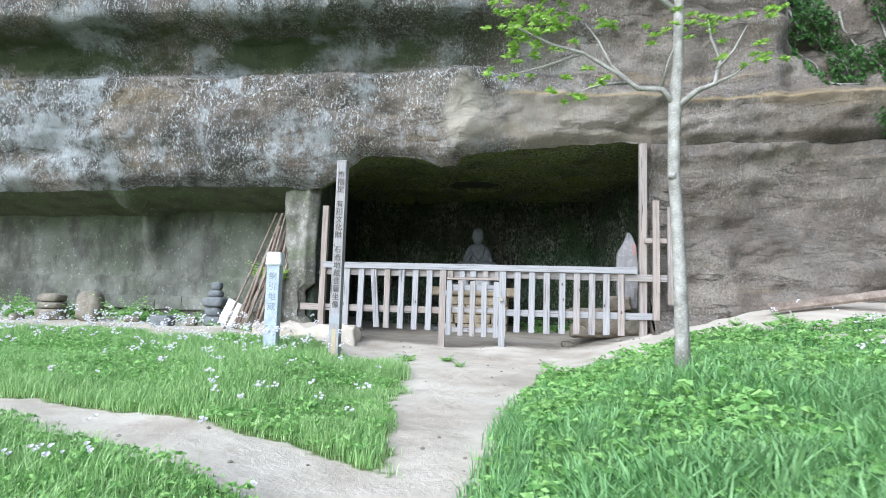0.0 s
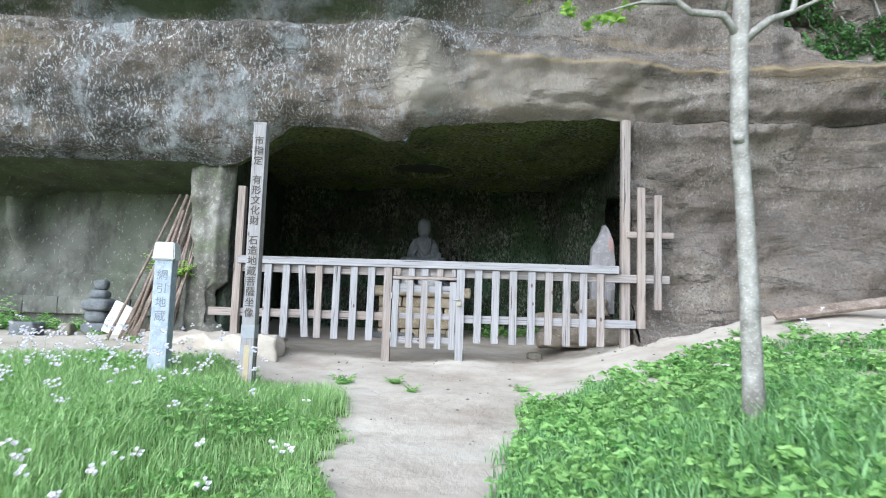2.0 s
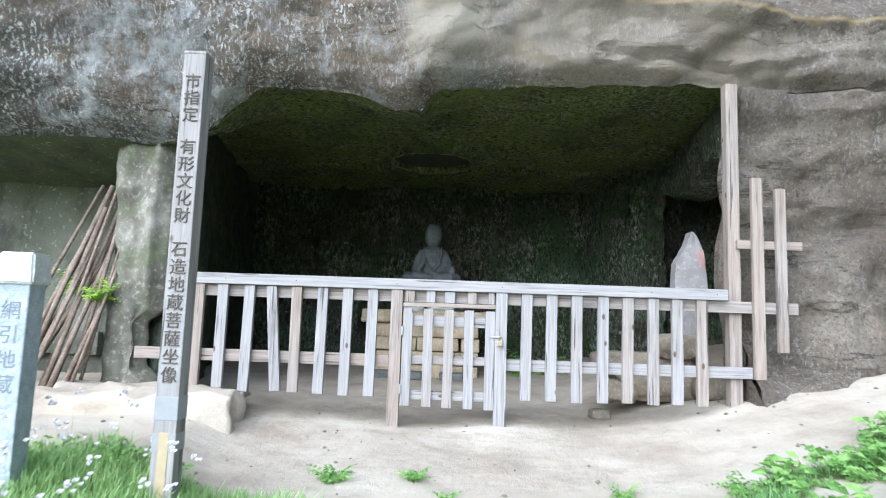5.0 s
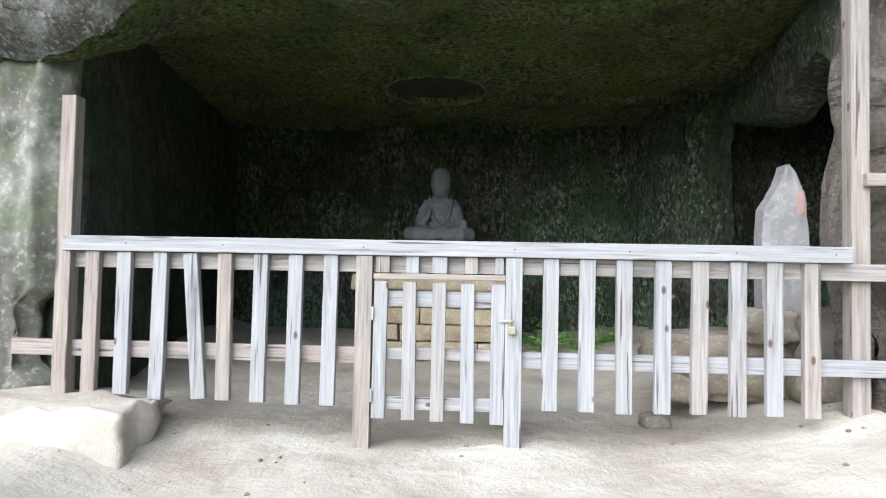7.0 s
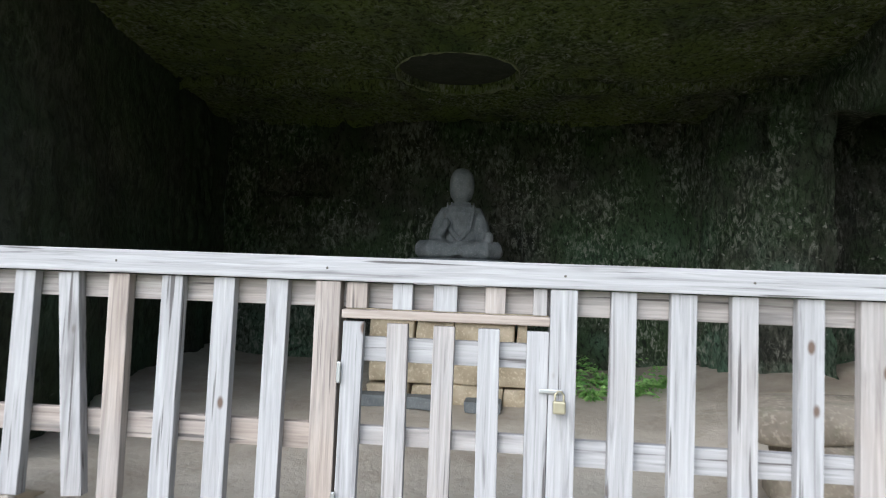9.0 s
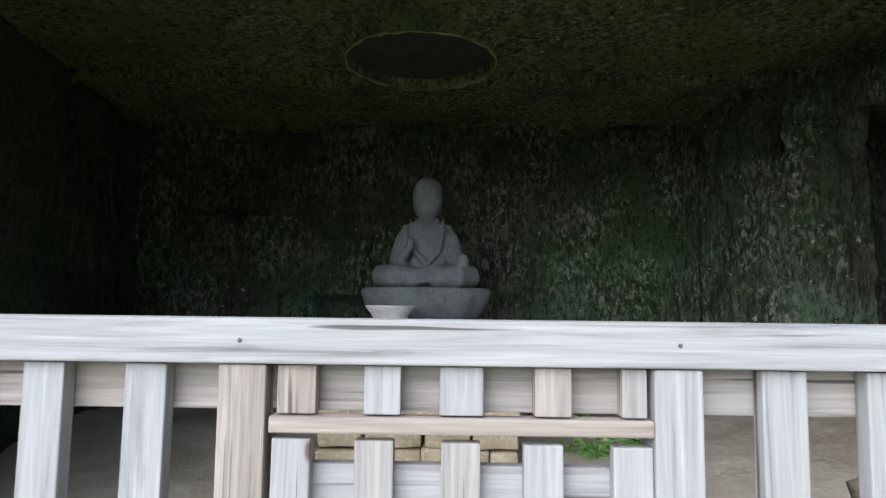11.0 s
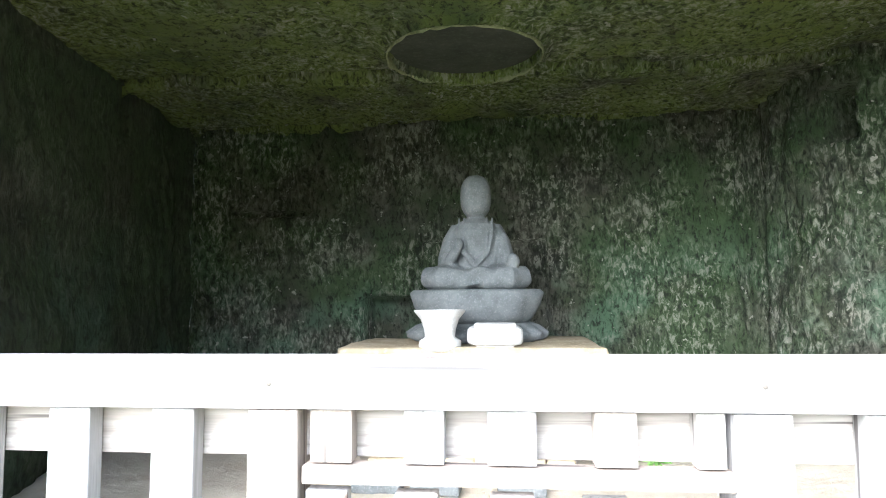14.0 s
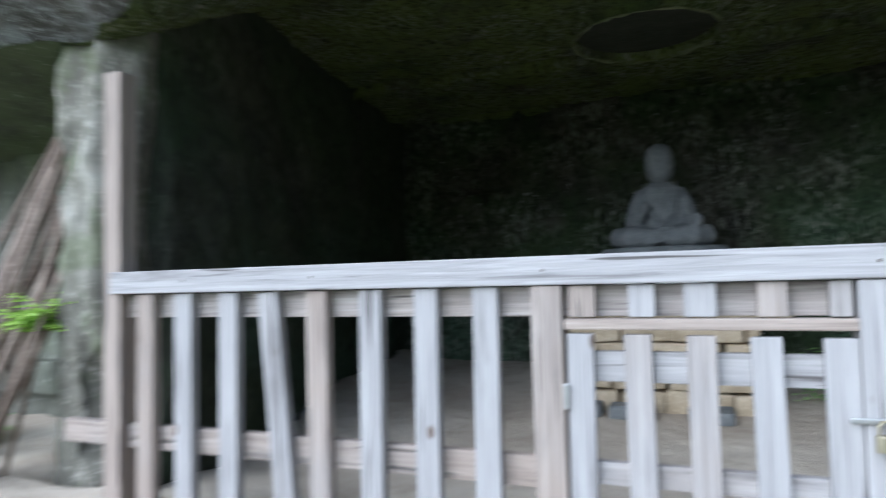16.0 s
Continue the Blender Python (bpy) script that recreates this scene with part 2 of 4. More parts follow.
def leaf_material(name, a, b, rough=0.5):
    m = Mat(name, rough, 0.3)
    geo = m.node("NewGeometry")
    c = m.ramp(geo.outputs["Random Per Island"], (0.0, a), (1.0, b))
    c = m.mix(m.ramp(m.noise(1.3, m.coords(), 3), (0.35, 0.0), (0.65, 0.5)), c, tuple(v * 0.75 for v in b))
    m.b.inputs["Subsurface Weight"].default_value = 0.0
    out = m.t.nodes["Material Output"]
    tr = m.node("BsdfTranslucent", Color=c)
    mx = m.node("MixShader", Fac=0.35)
    m.t.links.new(m.b.outputs[0], mx.inputs[1])
    m.t.links.new(tr.outputs[0], mx.inputs[2])
    m.t.links.new(mx.outputs[0], out.inputs["Surface"])
    return m.done(c)


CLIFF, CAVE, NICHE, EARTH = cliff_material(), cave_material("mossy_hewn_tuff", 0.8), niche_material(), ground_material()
MOSSY_ROOF = cave_material("moss_grown_tuff_roof", 0.8, 1.0)
# copy for the smooth side wall, with its shade in the colour
SHADED_CAVE = cave_material("smooth_shaded_tuff", 0.3)
WOOD_Z, WOOD_X = wood_material("weathered_cedar_upright", 2), wood_material("weathered_cedar_level", 0)
WOOD_WARM = wood_material("warm_cedar_post", 2, 0.45)
WOOD_WARM_X = wood_material("warm_cedar_rail", 0, 0.6)
STATUE = stone_material("grey_andesite", (0.105, 0.114, 0.114), (0.148, 0.157, 0.157), (0.193, 0.202, 0.203), 9)
DARK_ROCK = stone_material("smooth_dark_rock", (0.03, 0.034, 0.024), (0.042, 0.047, 0.034), (0.058, 0.062, 0.046), 4)
LIT_RIM = stone_material("lit_edge_rim", (0.10, 0.115, 0.05), (0.19, 0.205, 0.11), (0.30, 0.31, 0.20), 8)
PILLAR = stone_material("pale_weathered_tuff", (0.075, 0.07, 0.056), (0.155, 0.148, 0.12), (0.31, 0.30, 0.26), 3.2, 0.9, 0.5)
PALE = stone_material("pale_granite", (0.42, 0.41, 0.395), (0.50, 0.49, 0.475), (0.58, 0.57, 0.555), 14)
BLOCK = stone_material("yellow_tuff_block", (0.28, 0.225, 0.145), (0.40, 0.33, 0.225), (0.52, 0.44, 0.32), 5)
BOULDER = stone_material("brown_field_stone", (0.13, 0.11, 0.085), (0.21, 0.185, 0.145), (0.30, 0.27, 0.22), 5, 0.9, 0.4)
GRANITE = stone_material("blue_grey_granite", (0.30, 0.34, 0.38), (0.39, 0.43, 0.47), (0.48, 0.52, 0.55), 16)
SANDSTONE = stone_material("tan_sandstone", (0.15, 0.125, 0.095), (0.25, 0.21, 0.16), (0.34, 0.29, 0.225), 5, 0.9, 0.2)
STELE = stone_material("pinkish_grey_slab", (0.20, 0.19, 0.185), (0.25, 0.238, 0.234), (0.30, 0.287, 0.283), 3)
PLASTER = stone_material("white_fallen_slab", (0.52, 0.53, 0.50), (0.62, 0.63, 0.60), (0.70, 0.71, 0.68), 7)
BARK = stone_material("pale_smooth_bark", (0.17, 0.16, 0.135), (0.29, 0.275, 0.24), (0.42, 0.40, 0.36), 9, 0.85)
POLE = stone_material("dry_bamboo_stick", (0.11, 0.08, 0.06), (0.20, 0.155, 0.12), (0.31, 0.255, 0.205), 6, 0.7)
GRASS = leaf_material("grass_blade", (0.15, 0.31, 0.07), (0.52, 0.72, 0.30))
BANKGRASS = leaf_material("lush_bank_blade", (0.09, 0.23, 0.06), (0.36, 0.58, 0.24))
WEED = leaf_material("broad_weed_leaf", (0.10, 0.26, 0.05), (0.38, 0.60, 0.19))
TREELEAF = leaf_material("young_tree_leaf", (0.26, 0.46, 0.05), (0.46, 0.66, 0.13), 0.4)
IVY = leaf_material("ivy_leaf", (0.035, 0.09, 0.02), (0.10, 0.22, 0.05), 0.4)
PETAL = Mat("white_petal", 0.7).done((0.75, 0.70, 0.74))


def plain(name, colour, rough=0.6, metal=0.0):
    m = Mat(name, rough)
    m.b.inputs["Metallic"].default_value = metal
    v = m.noise(18, m.coords(), 4)
    m.bump(v, 0.15, 0.004)
    return m.done(m.mix(m.ramp(v, (0.35, 0), (0.7, 0.5)), colour, tuple(k * 0.7 for k in colour)))


INK = plain("faded_black_ink", (0.11, 0.095, 0.08), 0.8)
BRASS = plain("dull_brass", (0.42, 0.38, 0.27), 0.5, 0.9)
STEEL = plain("galvanised_steel", (0.42, 0.42, 0.41), 0.45, 0.9)
CARVED = plain("carved_stone_letter", (0.22, 0.25, 0.28), 0.95)
REDDISH = plain("red_mineral_stain", (0.36, 0.235, 0.215), 0.9)
YELLOWTAPE = plain("peeling_pale_wood", (0.46, 0.38, 0.24), 0.8)
GREYTAPE = plain("grey_tin_band", (0.32, 0.33, 0.34), 0.55)


# ---- helpers for meshes ----
def part(name, bm, material, parent=None, label="", smooth=False):
    me = bpy.data.meshes.new(name)
    bm.to_mesh(me)
    bm.free()
    me.materials.append(material)
    if smooth:
        me.polygons.foreach_set("use_smooth", [True] * len(me.polygons))
    ob = new(name, me)
    if parent is not None:
        ob.parent = parent
    if label:
        ob["label"] = label
    return ob


def thing(name, at, label, category, group="", turn=0.0):
    e = new(name)
    e.empty_display_size = 0.1
    e.location = at
    e.rotation_euler = (0, 0, radians(turn))
    return tagged(e, label, category, group)


def sized_box(sx, sy, sz, at=(0, 0, 0), bevel=0.006, rot=(0, 0, 0), rough=0.0, seed=0, cuts=0):
    bm = bmesh.new()
    bmesh.ops.create_cube(bm, size=1.0)
    bmesh.ops.scale(bm, vec=(sx, sy, sz), verts=bm.verts)
    if bevel:
        bmesh.ops.bevel(bm, geom=bm.edges[:], offset=bevel, segments=2, affect="EDGES", profile=0.6)
    if cuts:
        bmesh.ops.subdivide_edges(bm, edges=[e for e in bm.edges if e.calc_length() > 0.08], cuts=cuts, use_grid_fill=True)
    if rough:
        for v in bm.verts:
            v.co += noise.noise_vector(v.co * 6 + Vector((seed * 7.3, seed, 0))) * rough
    bmesh.ops.transform(bm, matrix=pose(*at, *rot), verts=bm.verts)
    return bm


def rock(sx, sy, sz, at=(0, 0, 0), seed=0, rough=0.25, cut=2.4, levels=3):
    """A rounded, uneven stone whose underside lies at at[2]."""
    bm = bmesh.new()
    bmesh.ops.create_icosphere(bm, subdivisions=levels, radius=1.0)
    for v in bm.verts:
        d = v.co.normalized()
        k = 1 + rough * noise.noise(d * 1.3 + Vector((seed * 3.1, seed * 1.7, 0))) + 0.3 * rough * noise.noise(d * 3.5 + Vector((seed, 0, seed)))
        c = Vector([math.copysign(abs(a) ** (1 / cut * 1.6), a) for a in d])
        v.co = Vector((c.x * sx / 2, c.y * sy / 2, c.z * sz / 2)) * k
    low = min(v.co.z for v in bm.verts)
    bmesh.ops.translate(bm, vec=Vector(at) - Vector((0, 0, low)), verts=bm.verts)
    return bm


def tube(points, radii, sides=8):
    bm = bmesh.new()
    rings = []
    pts = [Vector(p) for p in points]
    for i, p in enumerate(pts):
        d = (pts[min(i + 1, len(pts) - 1)] - pts[max(i - 1, 0)]).normalized()
        u = d.cross(Vector((0.31, 0.95, 0.1))).normalized()
        w = d.cross(u)
        rings.append([bm.verts.new(p + (u * math.cos(a) + w * math.sin(a)) * radii[i]) for a in [2 * math.pi * k / sides for k in range(sides)]])
    for a, b in zip(rings, rings[1:]):
        for k in range(sides):
            bm.faces.new((a[k], a[(k + 1) % sides], b[(k + 1) % sides], b[k]))
    bm.faces.new(rings[0][::-1])
    bm.faces.new(rings[-1])
    return bm


def lathe(profile, sides=32, wave=0.0, waves=12):
    bm = bmesh.new()
    rings = []
    for r, z in profile:
        rings.append([bm.verts.new(((r + wave * r * abs(math.sin(a * waves / 2))) * math.cos(a), (r + wave * r * abs(math.sin(a * waves / 2))) * math.sin(a), z)) for a in [2 * math.pi * k / sides for k in range(sides)]])
    for a, b in zip(rings, rings[1:]):
        for k in range(sides):
            bm.faces.new((a[k], a[(k + 1) % sides], b[(k + 1) % sides], b[k]))
    bm.faces.new(rings[0][::-1])
    bm.faces.new(rings[-1])
    return bm


def merge(*bms):
    """One bmesh out of several."""
    out = bmesh.new()
    for b in bms:
        me = bpy.data.meshes.new("scrap")
        b.to_mesh(me)
        b.free()
        out.from_mesh(me)
        bpy.data.meshes.remove(me)
    return out


def moved(bm, m):
    bmesh.ops.transform(bm, matrix=m, verts=bm.verts)
    return bm


def sheet(name, us, vs, place, material, kind="structure", label="", flip=False):
    """A grid mesh: place(u, v) gives each vertex."""
    nu, nv = len(us), len(vs)
    verts = [place(u, v) for u in us for v in vs]
    faces = []
    for i in range(nu - 1):
        for j in range(nv - 1):
            q = (i * nv + j, (i + 1) * nv + j, (i + 1) * nv + j + 1, i * nv + j + 1)
            faces.append(q[::-1] if flip else q)
    me = bpy.data.meshes.new(name)
    me.from_pydata(verts, [], faces)
    me.polygons.foreach_set("use_smooth", [True] * len(faces))
    me.materials.append(material)
    return tagged(new(name, me), label, "", "", kind)


def steps(a, b, d):
    return list(np.linspace(a, b, max(2, int(round(abs(b - a) / d)) + 1)))


def smooth(a, b, x):
    t = min(1.0, max(0.0, (x - a) / (b - a)))
    return t * t * (3 - 2 * t)


def along(x, xs, ys):
    return float(np.interp(x, xs, ys))


def fbm(x, y, z, octaves=4):
    return noise.fractal(Vector((x, y, z)), 1.0, 2.0, octaves)


# ---- the ground: one sheet from the cave's back to the horizon ----
def path_height(y):
    return along(y, [-40, -2, 0, 2, 4, 6, 8, 9.2, 11, 14, 40], [-1.2, -0.12, 0.08, 0.33, 0.53, 0.63, 0.78, 0.90, 1.0, 1.12, 1.2])


def path_half(y):
    """The trodden path: middle and half width."""
    return along(y, [-5, 2, 2.9, 4.3, 5.7, 6.6, 7.3], [-0.3, -0.45, -0.5, -0.62, -0.58, -0.55, -0.5]), along(y, [-5, 2.5, 3.2, 4.3, 5.7, 6.6, 7.3, 8.0], [0.15, 0.13, 0.2, 0.3, 0.5, 0.65, 0.9, 1.7])


def turf_at(x, y):
    """1 on grass, 0 on bare earth."""
    c, h = path_half(y)
    d = abs(x - c) - h
    g = smooth(-0.16, 0.26, d + 0.16 * fbm(x * 1.5, y * 1.5, 3) + 0.08 * noise.noise(Vector((x * 7, y * 7, 1))))
    # the path that branches off to the left
    mid = along(x, [-9, -3.3, -2.0, -1.1, -0.5], [4.6, 3.95, 3.55, 3.25, 2.9])
    wid = along(x, [-9, -3.3, -2.0, -1.1, -0.5, -0.2], [0.2, 0.24, 0.36, 0.42, 0.4, 0.0])
    if x < -0.4:
        g = min(g, smooth(-0.1, 0.12, abs(y - mid) - wid + 0.08 * fbm(x * 2, y * 2, 9)))
    # thin, patchy growth high on the right bank
    if x > 0.5 and y > 5.2:
        g *= min(1.0, smooth(-0.4, 0.0, noise.noise(Vector((x * 1.7, y * 1.7, 8)))) + 1 - smooth(5.4, 6.4, y))
    # bare terrace before the fence and under the cliff
    brow = along(x, [-12, -4.5, -3.2, -2.4, -1.6, 0.4, 1.2, 2.0, 3.0, 5.0, 12], [7.7, 7.7, 7.65, 7.75, 7.5, 7.3, 7.8, 8.1, 8.0, 7.9, 7.9])
    g = min(g, 1 - smooth(-0.2, 0.2, y - brow + 0.25 * fbm(x * 1.2, y * 1.2, 5)))
    return g


def ground_height(x, y):
    z = path_height(y)
    near = 1 - smooth(12, 30, math.hypot(x, y - 6))
    c, h = path_half(min(y, 7.0))
    right = smooth(h, h + 1.9, x - c) * along(y, [0, 3, 5, 7.5, 9.2, 10], [0.1, 0.24, 0.44, 0.33, 0.26, 0.22])
    right += smooth(1.2, 4.2, x) * along(y, [0, 4, 7, 9.2, 10], [0.0, 0.0, 0.16, 0.55, 0.4])
    lo, wide = along(y, [6.4, 7.8], [h, 1.75]), along(y, [6.4, 7.8], [1.5, 0.5])
    left = smooth(lo, lo + wide, c - x) * along(y, [0, 2.6, 3.2, 4.4, 5.4, 7.2, 8.2, 9.4, 10], [0.05, 0.12, 0.12, 0.12, 0.19, 0.20, 0.15, 0.12, 0.12])
    left += smooth(-2.6, -4.2, x) * along(y, [2, 5, 8, 10], [0.0, 0.0, 0.03, 0.03])
    inside = smooth(9.4, 10.8, y) * smooth(-4.4, -3.4, x)
    z += (right + left * (1 - inside)) * near
    z += (0.035 * fbm(x * 0.9, y * 0.9, 1) + 0.012 * fbm(x * 4, y * 4, 2)) * near
    return z


def build_ground():
    xs = [-400, -150, -60, -30, -18, -13] + steps(-10, -5.2, 0.16) + steps(-5, 4, 0.07) + steps(4.2, 9, 0.2) + [12, 18, 30, 60, 150, 400]
    ys = [-400, -150, -60, -30, -15, -8] + steps(-5, 1.6, 0.25) + steps(1.8, 10.2, 0.07) + steps(10.4, 15.2, 0.2) + [20, 40, 100, 400]
    ob = sheet("ground", xs, ys, lambda x, y: (x, y, ground_height(x, y) - (0.5 if y > 15.5 else 0)), EARTH, label="bare trodden earth with turf beside the path")
    at = ob.data.attributes.new("turf", "FLOAT", "POINT")
    at.data.foreach_set("value", [turf_at(x, y) for x in xs for y in ys])


build_ground()


# ---- the cliff ----
def lintel(x):
    """Lower edge of the brow: niche, pillar, cave mouth, right wall."""
    return along(x, [-14, -9, -6.6, -6.2, -4.0, -3.72, -3.5, -3.25, -2.96, -2.75, -2.5, -1.84, -1.5, -1.33, -1.1, -1.0, -0.34, 0.66, 1.3, 1.7, 1.95, 14],
                 [3.18, 3.2, 3.24, 3.30, 3.31, 3.30, 3.27, 3.28, 3.42, 3.62, 3.76, 3.74, 3.66, 3.60, 3.62, 3.73, 3.85, 3.98, 4.03, 4.03, 4.02, 4.02])


def brow(x, z):
    """Distance of the cliff's face from the origin, along y."""
    left = smooth(2.2, -1.5, x)
    y_left = along(z, [0.5, 1.2, 3.2, 3.6, 4.4, 4.95, 5.15, 5.6, 5.8, 6.6, 8, 12], [9.15, 9.15, 9.18, 9.05, 8.95, 8.85, 9.3, 9.15, 8.5, 8.35, 8.4, 9.5])
    y_right = along(z, [0.5, 1.3, 1.9, 2.3, 3.0, 3.6, 4.4, 4.75, 4.9, 6.0, 7, 12], [9.0, 9.1, 9.35, 9.42, 9.5, 9.42, 9.35, 9.32, 9.45, 9.5, 9.4, 10.5])
    y = y_left * left + y_right * (1 - left)
    y -= 0.16 * smooth(3.0, 8.0, x) * (x - 3.0)
    y += 0.20 * fbm(x * 0.55, 0, z * 0.8, 4)
    # bedding: broken ledges that come and go
    bed = z * 2.1 + 0.5 * fbm(x * 0.35, 6, z * 0.5, 3)
    step = bed - math.floor(bed)
    y += 0.16 * (step ** 3) * max(0.0, noise.noise(Vector((x * 0.45, math.floor(bed) * 3.7, 1))) + 0.1) * (1.2 - left)
    y += 0.03 * fbm(x * 0.6 + 9, 2, z * 3.0, 4)
    y += 0.06 * abs(noise.noise(Vector((x * 2.6, 8, z * 3.2)))) + 0.04 * abs(noise.noise(Vector((x * 6.0, 3, z * 7.0))))
    y += 0.06 * fbm(x * 2.2, 5, z * 2.6, 5)
    # the pale bulge and its ochre ledge over the cave mouth
    y -= 0.22 * math.exp(-((x + 0.95) / 0.38) ** 2) * smooth(3.6, 3.9, z) * (1 - smooth(4.9, 5.0, z))
    y -= 0.2 * smooth(-1.35, -1.1, x) * (1 - smooth(-0.6, -0.45, x)) * smooth(4.95, 5.02, z) * (1 - smooth(5.08, 5.16, z))
    lz = 4.62 + 0.05 * fbm(x, 3, 0)
    y -= 0.07 * smooth(-0.35, -0.2, x) * (1 - smooth(4.6, 5.4, x)) * smooth(lz - 0.06, lz, z) * (1 - smooth(lz + 0.05, lz + 0.25, z))
    # a dark hollow high on the bank side, hung with ivy
    y += 1.5 * smooth(3.5, 4.5, x + 0.25 * fbm(x, 1, z)) * smooth(4.7, 5.3, z - 0.35 * fbm(x * 0.8, 4, z))
    # joints and chipped hollows
    y += 0.05 * smooth(0.12, 0.3, noise.noise(Vector((x * 1.6, 11, z * 2.4)))) * (1.25 - left)
    # fine ridges
    y += 0.018 * noise.noise(Vector((x * 7, 1, z * 9))) + 0.022 * fbm(x * 5, 9, z * 8, 4)
    return y


def build_cliff():
    us = steps(-15, -9, 0.25) + steps(-8.9, 6.5, 0.07) + steps(6.7, 15, 0.25)
    vs = [v ** 1.2 for v in steps(0, 1, 0.011)]

    def upper(x, v):
        lo = lintel(x) + 0.02 * fbm(x * 4, 0, 1)
        z = lo + (11.0 - lo) * v
        # round the lower lip inwards
        lip = 0.16 * (1 - smooth(0, 0.028, v)) ** 2
        return (x, brow(x, z) + lip, z)

    sheet("cliff_brow", us, vs, upper, CLIFF, label="weathered brown tuff cliff with pale lichen streaks")
    sheet("cliff_top", us, [0, 0.3, 1], lambda x, v: (x, brow(x, 11.0) + 30 * v, 11.0 + 3 * v), CLIFF, label="top of the tuff cliff")

    def lower(x, v):
        z = 0.6 + (lintel(x) + 0.02 * fbm(x * 4, 0, 1) - 0.6) * v
        lip = 0.16 * smooth(0.985, 1, v) ** 2
        return (x, brow(x, z) + lip, z)

    sheet("cliff_wall_right", steps(1.78, 6.5, 0.06) + steps(6.7, 15, 0.25), steps(0, 1, 0.017), lower, CLIFF, label="layered brown tuff wall beside the cave")
    # its return into the cave mouth
    sheet("cliff_jamb_right", steps(0, 1, 0.05), steps(0, 1, 0.02), lambda u, v: (1.78 - 0.05 * math.sin(u * 3.1) + 0.05 * u - 0.12 * u * math.exp(-((v - 0.46) / 0.12) ** 2) + 0.06 * fbm(u * 3, 1, v * 6), brow(1.78, 0.6 + 3.5 * v) * (1 - u) + 9.86 * u, 0.6 + 3.5 * v), CLIFF, label="rock edge of the cave mouth")

    # the pillar between niche and cave
    def pillar(u, v):
        z = 0.9 + (3.42 - 0.9) * v
        grow = 0.10 * smooth(0.82, 1.0, v)
        px = along(u, [0, 0.3, 0.36, 0.6, 0.7, 1], [-4.22, -3.88, -3.76, -3.47, -3.33, -3.62])
        py = along(u, [0, 0.3, 0.36, 0.6, 0.7, 1], [10.7, 9.56, 9.46, 9.40, 9.56, 10.3])
        bite = 0.16 * smooth(0.10, 0.16, v) * (1 - smooth(0.3, 0.36, v)) * smooth(0.5, 0.66, u)
        px += grow * (-0.6 if u < 0.5 else 0.0) - bite
        return (px + 0.025 * fbm(u * 3, 2, z * 1.8), py + 0.05 * fbm(u * 5, 7, z * 1.6) + 0.045 * fbm(u * 9, 1, z * 5) + 0.05 * smooth(0.85, 1, v), z)

    sheet("cliff_pillar", steps(0, 1, 0.02), steps(0, 1, 0.022), pillar, PILLAR, label="pale rock pillar between niche and cave")

    # niche: back wall, roof, far side
    def rib(x):
        return 0.2 * math.exp(-((x + 6.75) / 0.14) ** 4)

    def back(x, z):
        course = 0.10 * (1 - smooth(1.86, 1.92, z + 0.03 * fbm(x * 2, 0, 3)))
        joint = 0.02 * (abs((x * 1.7 + 0.3 * math.floor(z * 4)) % 1.0) < 0.06) * (z < 1.86)
        return (x, 10.6 - course + joint - rib(x) * 2 * smooth(2.0, 2.6, z) + 0.06 * fbm(x * 1.2, 1, z * 1.5) + 0.02 * fbm(x * 6, 1, z * 6), z)

    sheet("niche_back_wall", steps(-12, -4.1, 0.06), steps(1.0, 3.35, 0.05), back, NICHE, label="hewn back wall of the shallow niche, darker towards the top")
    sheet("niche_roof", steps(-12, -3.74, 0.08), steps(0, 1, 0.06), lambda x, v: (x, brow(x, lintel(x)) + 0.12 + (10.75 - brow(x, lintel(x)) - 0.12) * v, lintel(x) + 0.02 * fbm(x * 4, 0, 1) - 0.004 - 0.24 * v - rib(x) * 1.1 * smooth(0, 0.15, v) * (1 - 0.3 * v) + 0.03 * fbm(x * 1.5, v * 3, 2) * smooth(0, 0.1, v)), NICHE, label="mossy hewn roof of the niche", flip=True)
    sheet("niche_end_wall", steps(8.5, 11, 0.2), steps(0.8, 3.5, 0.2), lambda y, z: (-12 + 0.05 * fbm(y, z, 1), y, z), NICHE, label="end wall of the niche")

    # cave: walls round, roof
    plan = [(-3.60, 9.62), (-3.42, 9.60), (-3.34, 9.72), (-3.36, 10.2), (-3.75, 11.5), (-3.98, 13.0), (-4.05, 13.92), (-3.95, 14.08), (-2.5, 14.12), (-1, 14.1), (0.6, 14.1), (1.36, 14.06), (1.5, 13.9), (1.62, 13.3), (1.84, 12.85), (2.02, 12.72), (2.1, 12.62), (2.12, 12.3)]
    run = [0.0]
    for a, b in zip(plan, plan[1:]):
        run.append(run[-1] + math.dist(a, b))

    def cave(s, z):
        x, y = along(s, run, [p[0] for p in plan]), along(s, run, [p[1] for p in plan])
        tone = 0.45 if s < run[5] + 0.3 else 1.0
        d = 0.07 * fbm(s * 0.8, 4, z * 0.9) + tone * (0.07 * abs(noise.noise(Vector((s * 4.5 + z, 3, z * 2.2)))) + 0.05 * abs(noise.noise(Vector((s * 11 + 3 * z, 6, z * 5)))) + 0.02 * fbm(s * 7, 1, z * 5, 3))
        # crevices in both back corners
        d -= 0.16 * math.exp(-((s - run[6] - 0.08) / 0.07) ** 2) + 0.10 * math.exp(-((s - run[11] - 0.06) / 0.06) ** 2)
